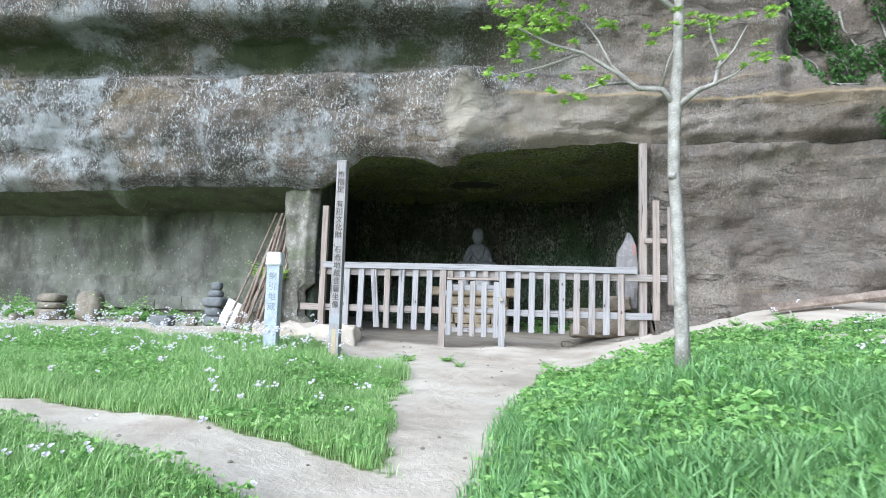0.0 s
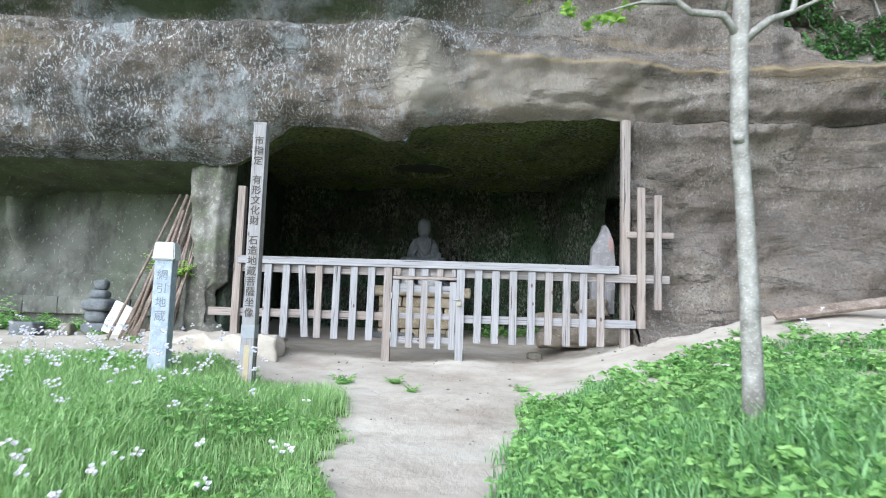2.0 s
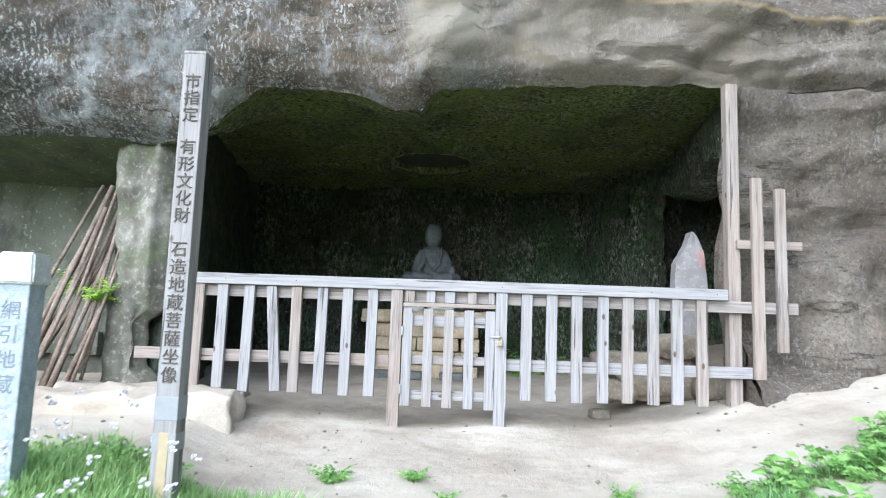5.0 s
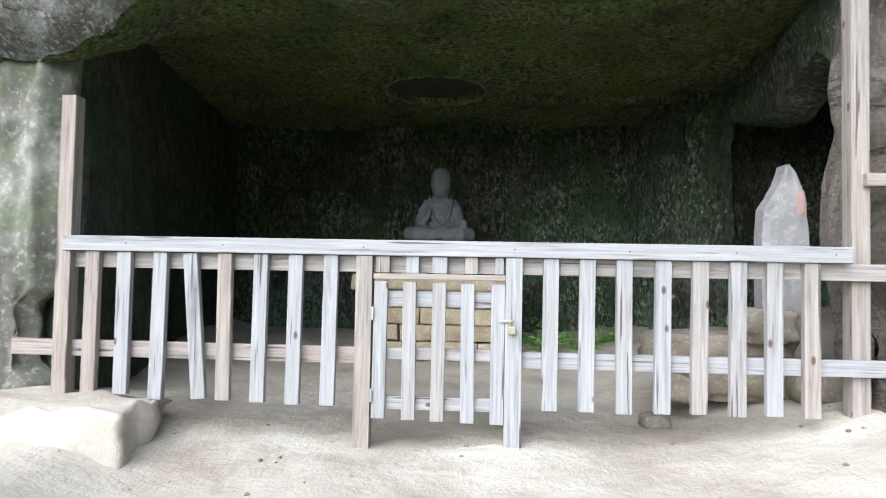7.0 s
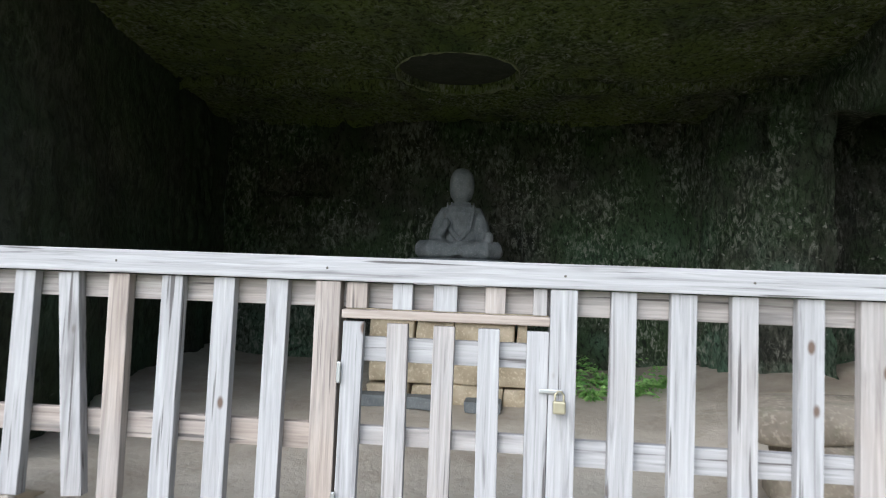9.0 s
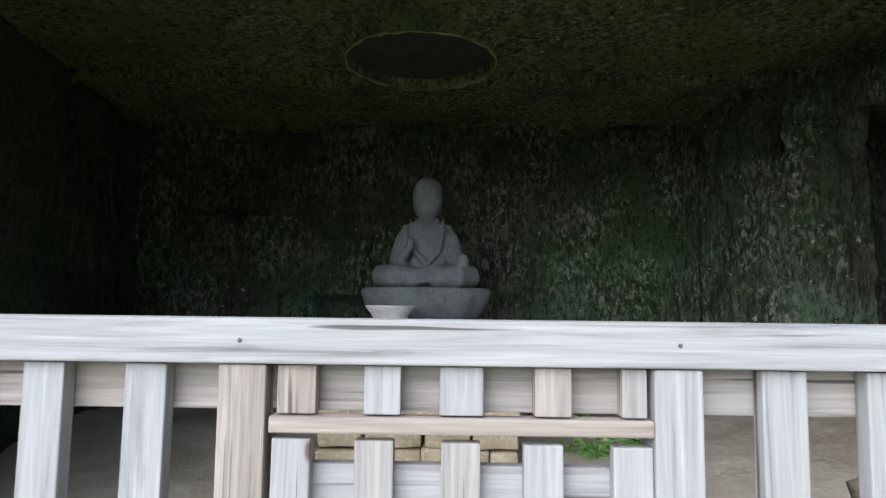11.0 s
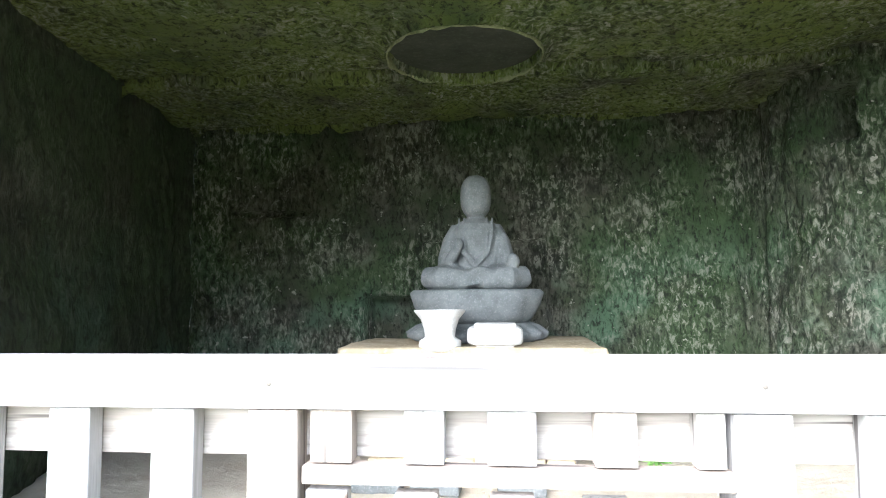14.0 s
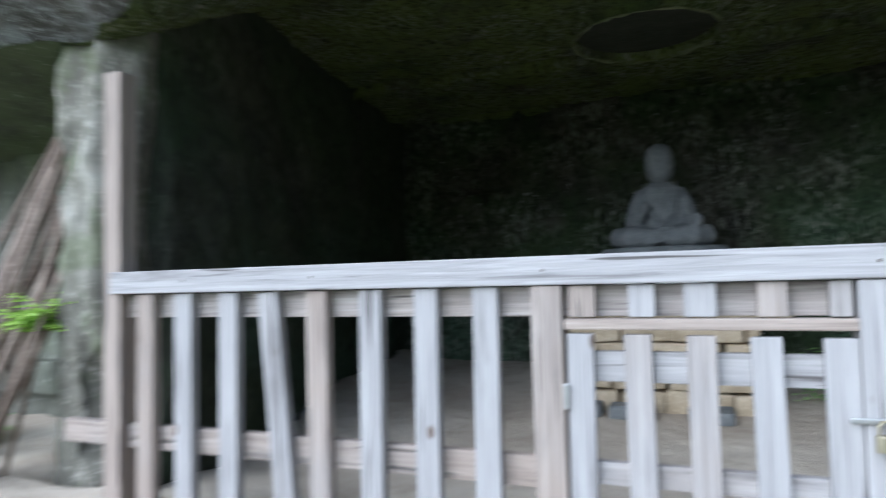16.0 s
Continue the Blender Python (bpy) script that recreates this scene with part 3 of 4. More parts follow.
        if run[6] - 0.1 < s < run[12] + 0.1:
            # a shallow cutting behind the statue, and the low square hole
            if -2.22 < x < -1.25 and 1.55 < z < 2.22:
                d -= 0.4
            if -1.62 < x < -0.4 and z < 2.75:
                d -= 0.09
            # a cut ledge high in one corner
            if -3.55 < x < -2.75 and 3.02 < z < 3.08 + 0.02 * fbm(x * 5, 1, 1):
                d -= 0.10
            return (x, y - d, z)
        # beam sockets near the roof
        if (x > 1 and 12.88 < y < 13.16 and 3.40 < z < 3.82) or (x < -3 and 12.8 < y < 12.95 and 3.6 < z < 4.0):
            d -= 0.4
        cx, cy = -1.2, 12.0
        k = math.hypot(x - cx, y - cy)
        return (x - d * (x - cx) / k, y - d * (y - cy) / k, z)

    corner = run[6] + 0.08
    sheet("cave_wall_smooth", steps(0, corner, 0.035), steps(0.85, 4.15, 0.035), cave, SHADED_CAVE, label="smooth cave wall with a beam socket, shade in its colour", flip=True)
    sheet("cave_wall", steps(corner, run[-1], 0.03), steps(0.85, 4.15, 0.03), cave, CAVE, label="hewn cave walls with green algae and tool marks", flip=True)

    def roof(x, v):
        lo = lintel(x) + 0.02 * fbm(x * 4, 0, 1)
        y0 = brow(x, lo) + 0.15 - 0.02
        y = y0 + (14.35 - y0) * v
        r = math.hypot((x + 1.08) / 0.56, (y - 12.45) / 0.56)
        z = lo + (3.93 + 0.06 * smooth(10, 11.5, y) - lo) * smooth(0, 0.3, v) + (0.05 * fbm(x * 0.9, y * 0.9, 1) + 0.03 * fbm(x * 4, y * 3, 2) + 0.03 * abs(noise.noise(Vector((x * 8, y * 8, 4))))) * smooth(0, 0.06, v) * (0.25 + 0.75 * smooth(1.0, 1.5, r)) - 0.004
        z -= 0.25 * smooth(12.9, 14.1, y) * smooth(11, 14, y) * 0.4
        # the shallow round well in the roof
        r = math.hypot((x + 1.08) / 0.56, (y - 12.45) / 0.56)
        z += 0.2 * (1 - smooth(0.95, 1.0, r)) - 0.045 * math.exp(-((r - 1.05) / 0.06) ** 2)
        # the slot for a beam between the two sockets, and the crevice along the back
        clear = smooth(1.0, 1.25, r)
        slot = 12.86 + 0.05 * fbm(x * 1.1, 2, 7)
        z += 0.09 * clear * smooth(slot - 0.13, slot - 0.09, y) * (1 - smooth(slot + 0.02, slot + 0.05, y))
        z -= 0.03 * clear * math.exp(-((y - slot - 0.12) / 0.06) ** 2)
        z += 0.16 * math.exp(-((y - 14.02) / 0.06) ** 2)
        return (x, y, z)

    sheet("cave_roof", steps(-4.4, -1.9, 0.06) + steps(-1.85, -0.35, 0.025) + steps(-0.3, 3.9, 0.06) + steps(4.1, 7.2, 0.2), steps(0, 0.5, 0.01) + steps(0.506, 0.8, 0.005) + steps(0.808, 1, 0.01), roof, MOSSY_ROOF, label="mossy hewn cave roof with a round well", flip=True)

    # side chamber on the right: outline of its mouth and its walls
    def mouth(u, v):
        # inner lip over the mouth of the side chamber
        y = 9.58 + (12.75 - 9.58) * u
        low = 3.42 + 0.12 * math.sin(u * 9) + 0.08 * fbm(u * 4, 2, 1) - 0.35 * (1 - smooth(0.0, 0.2, u))
        return (1.80 + 0.28 * u + 0.10 * v * fbm(u * 3, 1, v * 4) + 0.35 * (v < 0.05), y, low + (4.15 - low) * v)

    sheet("side_chamber_lintel", steps(0, 1, 0.03), steps(0, 1, 0.05), mouth, CAVE, label="rough rock lintel of the side chamber")
    walls = [(1.81, 9.83), (2.2, 9.95), (6.4, 10.2), (6.8, 11.3), (6.4, 12.7), (2.6, 12.9), (2.05, 12.7)]
    wr = [0.0]
    for a, b in zip(walls, walls[1:]):
        wr.append(wr[-1] + math.dist(a, b))
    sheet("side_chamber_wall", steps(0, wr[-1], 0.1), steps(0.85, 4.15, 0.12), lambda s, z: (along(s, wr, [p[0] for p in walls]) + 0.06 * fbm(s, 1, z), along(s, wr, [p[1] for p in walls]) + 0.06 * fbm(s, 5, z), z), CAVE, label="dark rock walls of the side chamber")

    # the smooth dark bottom of the round well and its pale rim
    # a separate flat disc, darker than the roof around it
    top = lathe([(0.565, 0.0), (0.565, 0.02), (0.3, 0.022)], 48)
    well = part("round_well", moved(top, pose(-1.08, 12.47, 4.03)), DARK_ROCK)
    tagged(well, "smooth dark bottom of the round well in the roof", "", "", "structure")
    # uneven ring whose pale colour stands for the light on the well's edge
    rim = bmesh.new()
    n, k = 72, 8
    rings = []
    for i in range(n):
        a = 2 * math.pi * i / n
        w = 0.011 + 0.012 * fbm(math.cos(a) * 4, math.sin(a) * 4, 2)
        rings.append([rim.verts.new((-1.08 + (0.565 + w * math.cos(b)) * math.cos(a), 12.47 + (0.565 + w * math.cos(b)) * math.sin(a), 3.965 + w * 2.2 * math.sin(b))) for b in [2 * math.pi * j / k for j in range(k)]])
    for i in range(n):
        for j in range(k):
            rim.faces.new((rings[i][j], rings[(i + 1) % n][j], rings[(i + 1) % n][(j + 1) % k], rings[i][(j + 1) % k]))
    tagged(part("trim", rim, LIT_RIM, None, "", True), "pale rim of the round well in the roof, its lit edge in the colour", "", "", "structure")


build_cliff()


# ---- the fence and its gate ----
FY, RAIL = 9.24, 2.115


def fence():
    f = thing("wooden_fence", (-0.8, FY, ground_height(-0.8, FY)), "weathered grey picket fence across the cave mouth", "fence")
    ox, oy, oz = f.location

    def bar(name, x0, x1, y0, y1, z0, z1, mat, label="", rot=(0, 0, 0), bevel=0.005):
        bm = sized_box(x1 - x0, y1 - y0, z1 - z0, (0, 0, 0), bevel, rot)
        ob = part(name, bm, mat, f, label)
        ob.location = ((x0 + x1) / 2 - ox, (y0 + y1) / 2 - oy, (z0 + z1) / 2 - oz)
        return ob

    bar("top_rail", -3.1, 1.545, FY - 0.06, FY + 0.06, RAIL - 0.092, RAIL, WOOD_X, "broad silver-grey handrail")
    bar("upper_rail", -3.17, 2.17, FY + 0.005, FY + 0.045, 1.922, 2.02, WOOD_WARM_X)
    bar("lower_rail", -3.45, -1.3, FY + 0.005, FY + 0.045, 1.375, 1.475, WOOD_X)
    bar("lower_rail", -0.315, 1.77, FY + 0.005, FY + 0.045, 1.372, 1.468, WOOD_X)
    bar("side_rail", 1.66, 2.22, FY + 0.005, FY + 0.045, 2.475, 2.55, WOOD_WARM_X)
    bar("tall_post", -3.15, -3.058, FY - 0.045, FY + 0.045, 1.1, 2.98, WOOD_WARM, "warm brown square post")
    bar("tall_post", 1.6, 1.705, FY + 0.05, FY + 0.15, 1.1, 3.96, WOOD_WARM, "tall warm brown post up to the rock")
    bar("side_picket", 1.77, 1.865, FY - 0.04, FY + 0.002, 1.37, 3.09, WOOD_WARM)
    bar("side_picket", 1.975, 2.06, FY - 0.04, FY + 0.002, 1.6, 3.0, WOOD_WARM)
    for x in (-1.295, -0.41):
        bar("gate_post", x, x + 0.098, FY - 0.052, FY + 0.052, 0.86, RAIL - 0.094, WOOD_Z)
    rnd = random.Random(4)
    for x in (-2.923, -2.722, -2.499, -2.273, -2.092, -1.876, -1.664, -1.452):
        lean = 5.0 if x == -2.273 else rnd.uniform(-0.6, 0.6)
        low = 1.135 + rnd.uniform(-0.01, 0.01) + (0.03 if x < -2.7 else 0)
        bar("picket", x - 0.043, x + 0.043, FY - 0.042, FY + 0.002, low, RAIL - 0.095, WOOD_Z, rot=(0, -lean, 0), bevel=0.004)
    for x in (-0.147, 0.064, 0.278, 0.498, 0.707, 0.922, 1.124, 1.332):
        low = 1.133 + rnd.uniform(-0.006, 0.006) + 0.008 * x
        bar("picket", x - 0.045, x + 0.045, FY - 0.042, FY + 0.002, low, RAIL - 0.095, WOOD_Z, rot=(0, rnd.uniform(-0.5, 0.5), 0), bevel=0.004)
    # short blocks and bar over the gate
    for i, x in enumerate((-1.136, -0.960, -0.798, -0.612, -0.447)):
        w = (0.08, 0.075, 0.09, 0.075, 0.05)[i]
        bar("short_slat", x - w / 2, x + w / 2, FY - 0.042, FY + 0.002, 1.922, RAIL - 0.095, WOOD_WARM if i == 3 else WOOD_Z, bevel=0.003)
    bar("over_gate_bar", -1.19, -0.41, FY - 0.05, FY + 0.0, 1.884, 1.918, WOOD_WARM_X)

    for x in (-2.7, -2.1, -1.25, -0.36, 0.3, 0.9, 1.45):
        nail = part("nail_head", lathe([(0.004, 0.0), (0.005, 0.002), (0.002, 0.003)], 8), INK, f)
        nail.location, nail.rotation_euler = (x - ox, FY - 0.0595 - oy, RAIL - 0.045 - oz), (radians(90), 0, 0)

    g = thing("wooden_gate", (-0.8, FY, ground_height(-0.8, FY)), "closed weathered picket gate in the fence", "gate")
    gx, gy, gz = g.location

    def gbar(name, x0, x1, y0, y1, z0, z1, mat, label="", rot=(0, 0, 0)):
        ob = part(name, sized_box(x1 - x0, y1 - y0, z1 - z0, (0, 0, 0), 0.004, rot), mat, g, label)
        ob.location = ((x0 + x1) / 2 - gx, (y0 + y1) / 2 - gy, (z0 + z1) / 2 - gz)
        return ob

    for z0, z1 in ((1.722, 1.815), (1.408, 1.477), (1.113, 1.191)):
        gbar("gate_rail", -1.17, -0.43, FY - 0.005, FY + 0.03, z0, z1, WOOD_X)
    for i, x in enumerate((-1.147, -0.973, -0.800, -0.628, -0.452)):
        gbar("gate_slat", x - 0.04, x + 0.04, FY - 0.042, FY - 0.007, 1.064 - 0.004 * i, 1.872 - 0.002 * i, WOOD_Z, rot=(0, (0.4, -0.3, 0.2, -0.5, 0.1)[i], 0))
    for z in (1.2, 1.68):
        gbar("hinge", -1.198, -1.182, FY - 0.056, FY - 0.05, z - 0.04, z + 0.04, STEEL)
    gbar("hasp", -0.445, -0.36, FY - 0.062, FY - 0.053, 1.643, 1.66, STEEL, "steel hasp")
    lock = merge(sized_box(0.045, 0.022, 0.045, (0, 0, -0.03), 0.005), tube([(-0.015, 0, -0.01), (-0.015, 0, 0.015), (-0.006, 0, 0.027), (0.006, 0, 0.027), (0.015, 0, 0.015), (0.015, 0, -0.01)], [0.004] * 6, 6))
    pl = new("padlock", bpy.data.meshes.new("padlock"))
    lock.to_mesh(pl.data)
    lock.free()
    pl.data.materials.append(BRASS)
    pl.location = (-0.372, FY - 0.078, 1.63)
    tagged(pl, "small brass padlock hanging on the gate", "padlock")


fence()


# ---- statue, its stone seat and the altar ----
def ball(at, r, scale=(1, 1, 1), rot=(0, 0, 0), sub=3):
    bm = bmesh.new()
    bmesh.ops.create_icosphere(bm, subdivisions=sub, radius=r)
    return moved(bm, pose(*at, *rot) @ Matrix.Diagonal((*scale, 1)))


def statue():
    """A seated stone figure, one plain mesh, sitting at z = 0 and facing -y."""
    body = lathe([(0.27, 0.0), (0.29, 0.06), (0.255, 0.16), (0.235, 0.26), (0.25, 0.36), (0.255, 0.43), (0.215, 0.485), (0.12, 0.525), (0.075, 0.545), (0.07, 0.60)], 28)
    moved(body, Matrix.Diagonal((0.88, 0.66, 1, 1)))
    bits = [body]
    # head, ears, crown
    bits += [moved(rock(0.268, 0.262, 0.335, (0, 0, 0), 2, 0.0, 1.95), pose(0, -0.005, 0.53)), ball((0, 0.01, 0.745), 0.124, (1.0, 1.0, 0.95))]
    bits += [ball((s * 0.108, 0.0, 0.675), 0.03, (0.4, 0.6, 1.9), sub=2) for s in (-1, 1)]
    bits += [ball((0, -0.122, 0.69), 0.018, (0.8, 0.8, 1.8), sub=2), ball((0, -0.112, 0.645), 0.022, (1.3, 0.5, 0.4), sub=2), ball((0, -0.09, 0.605), 0.035, (1.2, 0.7, 0.6), sub=2)]
    bits += [ball((s * 0.042, -0.104, 0.725), 0.028, (1.3, 0.4, 0.5), sub=2) for s in (-1, 1)]
    # sleeves and forearms
    bits.append(tube([(-0.15, 0, 0.46), (-0.205, -0.03, 0.35), (-0.235, -0.05, 0.22), (-0.23, -0.10, 0.12)], [0.07, 0.085, 0.095, 0.095], 14))
    bits.append(tube([(0.15, 0, 0.46), (0.205, -0.03, 0.35), (0.235, -0.06, 0.22), (0.24, -0.12, 0.13)], [0.07, 0.085, 0.095, 0.095], 14))
    bits.append(tube([(-0.23, -0.09, 0.15), (-0.185, -0.19, 0.24), (-0.14, -0.22, 0.30)], [0.06, 0.045, 0.034], 12))
    bits.append(ball((-0.13, -0.225, 0.33), 0.04, (0.9, 0.8, 1.2), sub=2))
    bits.append(tube([(0.24, -0.11, 0.14), (0.30, -0.2, 0.15), (0.31, -0.27, 0.16)], [0.07, 0.05, 0.042], 12))
    bits.append(ball((0.31, -0.27, 0.195), 0.05, (1.1, 1, 1.2), sub=2))
    # crossed legs: broad knees, shins across the lap
    for q in (-1, 1):
        bits.append(ball((q * 0.27, -0.13, 0.095), 0.20, (0.98, 0.82, 0.47), (0, q * 10, 0)))
        bits.append(tube([(q * 0.40, -0.16, 0.09), (q * 0.28, -0.27, 0.085), (q * 0.08, -0.31, 0.07), (-q * 0.10, -0.29, 0.10)], [0.08, 0.085, 0.07, 0.045], 14))
    bits.append(ball((0, -0.12, 0.07), 0.26, (1.1, 0.8, 0.32)))
    bits.append(ball((0.05, -0.30, 0.13), 0.06, (1.7, 0.7, 0.6), sub=2))
    # robe: lap folds, one collar, sleeve folds
    for i in range(5):
        bits.append(tube([(-0.20 + 0.035 * i, -0.31, 0.035 + 0.006 * i), (-0.10 + 0.03 * i, -0.355 + 0.01 * i, 0.03 + 0.02 * i), (0.02 + 0.03 * i, -0.36 + 0.02 * i, 0.045 + 0.022 * i), (0.14, -0.33, 0.05 + 0.02 * i)], [0.006, 0.014, 0.014, 0.006], 7))
    for d, r in ((0.0, 0.016), (0.045, 0.011)):
        bits.append(tube([(-0.095 - d, -0.07, 0.535), (-0.10 - d, -0.135, 0.42), (-0.085 - d * 0.6, -0.165, 0.27), (0.0, -0.18, 0.20 - d), (0.085 + d * 0.6, -0.165, 0.27), (0.10 + d, -0.135, 0.42), (0.095 + d, -0.07, 0.535)], [r * 0.8, r, r, r, r, r, r * 0.8], 8))
    for q in (-1, 1):
        for k in range(3):
            bits.append(tube([(q * (0.19 + 0.03 * k), -0.06 - 0.01 * k, 0.42), (q * (0.215 + 0.03 * k), -0.10, 0.28), (q * (0.20 + 0.045 * k), -0.16, 0.13)], [0.006, 0.012, 0.008], 6))
    return merge(*bits)


def altar():
    z0 = 1.02
    a = thing("stone_altar", (-1.05, 12.55, z0), "altar of stacked yellowish tuff blocks with a slab top", "altar")
    rnd = random.Random(8)
    part("slab", sized_box(1.74, 1.2, 0.16, (0, 0.05, 0.79), 0.035, rough=0.03, seed=3, cuts=3), BLOCK, a, "rough pale slab", True)
    for row in range(4):
        h = 0.1775
        x = -0.66
        while x < 0.6:
            w = min(rnd.uniform(0.3, 0.56), 0.68 - x)
            if w < 0.1:
                break
            part("block", sized_box(w - 0.012, 0.9 + rnd.uniform(-0.03, 0.03), h - 0.010, (x + w / 2, 0, row * h + h / 2 - 0.005), 0.018, (0, 0, rnd.uniform(-1.5, 1.5)), 0.018, rnd.random() * 9, 1), BLOCK, a, smooth=True)
            x += w
    for x in (-0.56, -0.2, 0.32):
        s = new("stepping_stone", bpy.data.meshes.new("stepping_stone"))
        bm = sized_box(0.30, 0.2, 0.1, (0, 0, 0.05), 0.02, rough=0.015, seed=x, cuts=1)
        bm.to_mesh(s.data)
        bm.free()
        s.data.materials.append(STATUE)
        s.location = (-1.05 + x, 11.93, ground_height(-1.05 + x, 11.93) - 0.01)
        tagged(s, "small grey stone block before the altar", "stone", "stones before the altar")

    seat = thing("lotus_pedestal", (-1.03, 12.82, 1.885), "grey stone lotus pedestal under the seated statue", "pedestal")
    low = moved(lathe([(0.44, 0.0), (0.50, 0.03), (0.51, 0.07), (0.44, 0.12), (0.38, 0.14)], 96, 0.07, 18), Matrix.Diagonal((1, 0.8, 1, 1)))
    part("petal_base", low, STATUE, seat, "ring of carved petals", True)
    up = moved(lathe([(0.38, 0.135), (0.42, 0.18), (0.47, 0.26), (0.50, 0.36), (0.47, 0.385), (0.3, 0.39)], 96, 0.035, 10), Matrix.Diagonal((1, 0.8, 1, 1)))
    part("lotus_bowl", up, STATUE, seat, smooth=True)
    st = new("seated_statue", bpy.data.meshes.new("seated_statue"))
    bm = statue()
    bm.to_mesh(st.data)
    bm.free()
    st.data.materials.append(STATUE)
    st.data.polygons.foreach_set("use_smooth", [True] * len(st.data.polygons))
    st.location = (-1.03, 12.86, 2.268)
    st.scale = (0.9, 1.0, 1.03)
    weld = st.modifiers.new("weld", "REMESH")
    weld.mode, weld.voxel_size, weld.use_smooth_shade = "VOXEL", 0.009, True
    ease = st.modifiers.new("ease", "SMOOTH")
    ease.factor, ease.iterations = 0.5, 1
    tagged(st, "grey stone seated monk statue on a lotus pedestal", "statue")

    v = new("stone_vase", bpy.data.meshes.new("stone_vase"))
    bm = lathe([(0.12, 0.0), (0.135, 0.015), (0.14, 0.045), (0.135, 0.075), (0.11, 0.09), (0.10, 0.10), (0.10, 0.12), (0.105, 0.16), (0.125, 0.23), (0.165, 0.285), (0.17, 0.30), (0.14, 0.30), (0.09, 0.2)], 36)
    bm.to_mesh(v.data)
    bm.free()
    v.data.materials.append(PALE)
    v.data.polygons.foreach_set("use_smooth", [True] * len(v.data.polygons))
    v.location = (-1.24, 12.12, 1.87)
    v.scale = (1, 1, 0.88)
    tagged(v, "pale stone vase with a flared rim on the altar", "vase")
    c = thing("incense_burner", (-0.88, 12.14, 1.87), "pale stone incense burner with a rounded body", "burner")
    part("body", moved(rock(0.36, 0.26, 0.135, (0, 0, 0.03), 5, 0.05, 3.4), Matrix.Identity(4)), PALE, c, smooth=True)
    part("foot", sized_box(0.24, 0.18, 0.05, (0, 0, 0.022), 0.012), PALE, c)
    part("rim", sized_box(0.27, 0.2, 0.024, (0, 0, 0.165), 0.012), PALE, c)


altar()


# ---- stele on boulders behind the fence ----
def loose(name, bm, mat, at, label, category, group="", turn=0.0, smooth=True):
    ob = part(name, bm, mat, None, "", smooth)
    ob.location = at
    ob.rotation_euler = (0, 0, radians(turn))
    return tagged(ob, label, category, group)


def stele():
    gz = ground_height(1.5, 9.95)
    g = "boulders under the stele"
    loose("boulder", rock(0.85, 0.6, 0.28, (0, 0, 0), 1, 0.3, 4), SANDSTONE, (1.25, 10.1, gz - 0.04), "brown flat-topped boulder on the cave floor", "boulder", g)
    loose("boulder", rock(0.34, 0.3, 0.2, (0, 0, 0), 2, 0.35, 3.4), SANDSTONE, (0.84, 9.95, gz - 0.06), "small brown boulder on the cave floor", "boulder", g)
    loose("boulder", rock(1.05, 0.5, 0.19, (0, 0, 0), 3, 0.3, 4.4), SANDSTONE, (1.12, 10.12, gz + 0.2), "flat tan stone lying on a boulder", "boulder", g, 4)
    loose("boulder", rock(0.40, 0.36, 0.24, (0, 0, 0), 4, 0.3, 3), SANDSTONE, (1.38, 9.92, gz + 0.36), "rounded tan stone on the pile", "boulder", g)
    loose("boulder", rock(0.34, 0.3, 0.26, (0, 0, 0), 6, 0.3, 3), BOULDER, (1.62, 9.75, gz + 0.0), "grey stone wedged beside the stele", "boulder", g)
    loose("boulder", rock(0.2, 0.16, 0.1, (0, 0, 0), 7, 0.3, 3), BOULDER, (0.62, 9.8, ground_height(0.62, 9.8) - 0.02), "small grey stone on the cave floor", "boulder", g)
    loose("rock_step", sized_box(1.5, 0.66, 0.44, (0, 0, 0), 0.03, (0, 0, 3), 0.09, 5, 8), EARTH, (-3.22, 9.0, 0.93), "low pale rock step at the foot of the fence post", "rock")
    s = thing("stone_stele", (1.5, 9.98, gz + 0.42), "upright broken pinkish-grey stone slab", "stele")
    bm = bmesh.new()
    rows = 26
    front, backs = [], []
    for i in range(rows + 1):
        t = i / rows
        z = 1.17 * t
        lo = along(t, [0, 0.6, 0.76, 0.78, 0.84, 0.86, 1.0], [-0.19, -0.195, -0.18, -0.12, -0.10, -0.06, 0.0]) + 0.008 * fbm(t * 12, 0, 1)
        hi = along(t, [0, 0.5, 0.8, 0.9, 0.96, 1.0], [0.18, 0.20, 0.17, 0.12, 0.08, 0.03]) + 0.008 * fbm(t * 9, 3, 1)
        front.append([bm.verts.new((0.025 + 0.8 * (lo + (hi - lo) * k / 6), -0.06 + 0.012 * fbm(k * 0.7, t * 6, 2), z)) for k in range(7)])
        backs.append([bm.verts.new((0.025 + 0.8 * (lo + (hi - lo) * k / 6), 0.07 + 0.01 * fbm(k, t * 5, 8), z)) for k in range(7)])
    for i in range(rows):
        for k in range(6):
            bm.faces.new((front[i][k], front[i][k + 1], front[i + 1][k + 1], front[i + 1][k]))
            bm.faces.new((backs[i][k + 1], backs[i][k], backs[i + 1][k], backs[i + 1][k + 1]))
        bm.faces.new((backs[i][0], front[i][0], front[i + 1][0], backs[i + 1][0]))
        bm.faces.new((front[i][6], backs[i][6], backs[i + 1][6], front[i + 1][6]))
    for r, f in ((0, 1), (rows, -1)):
        for k in range(6):
            q = (backs[r][k], backs[r][k + 1], front[r][k + 1], front[r][k])
            bm.faces.new(q[::f])
    part("slab", bm, STELE, s)
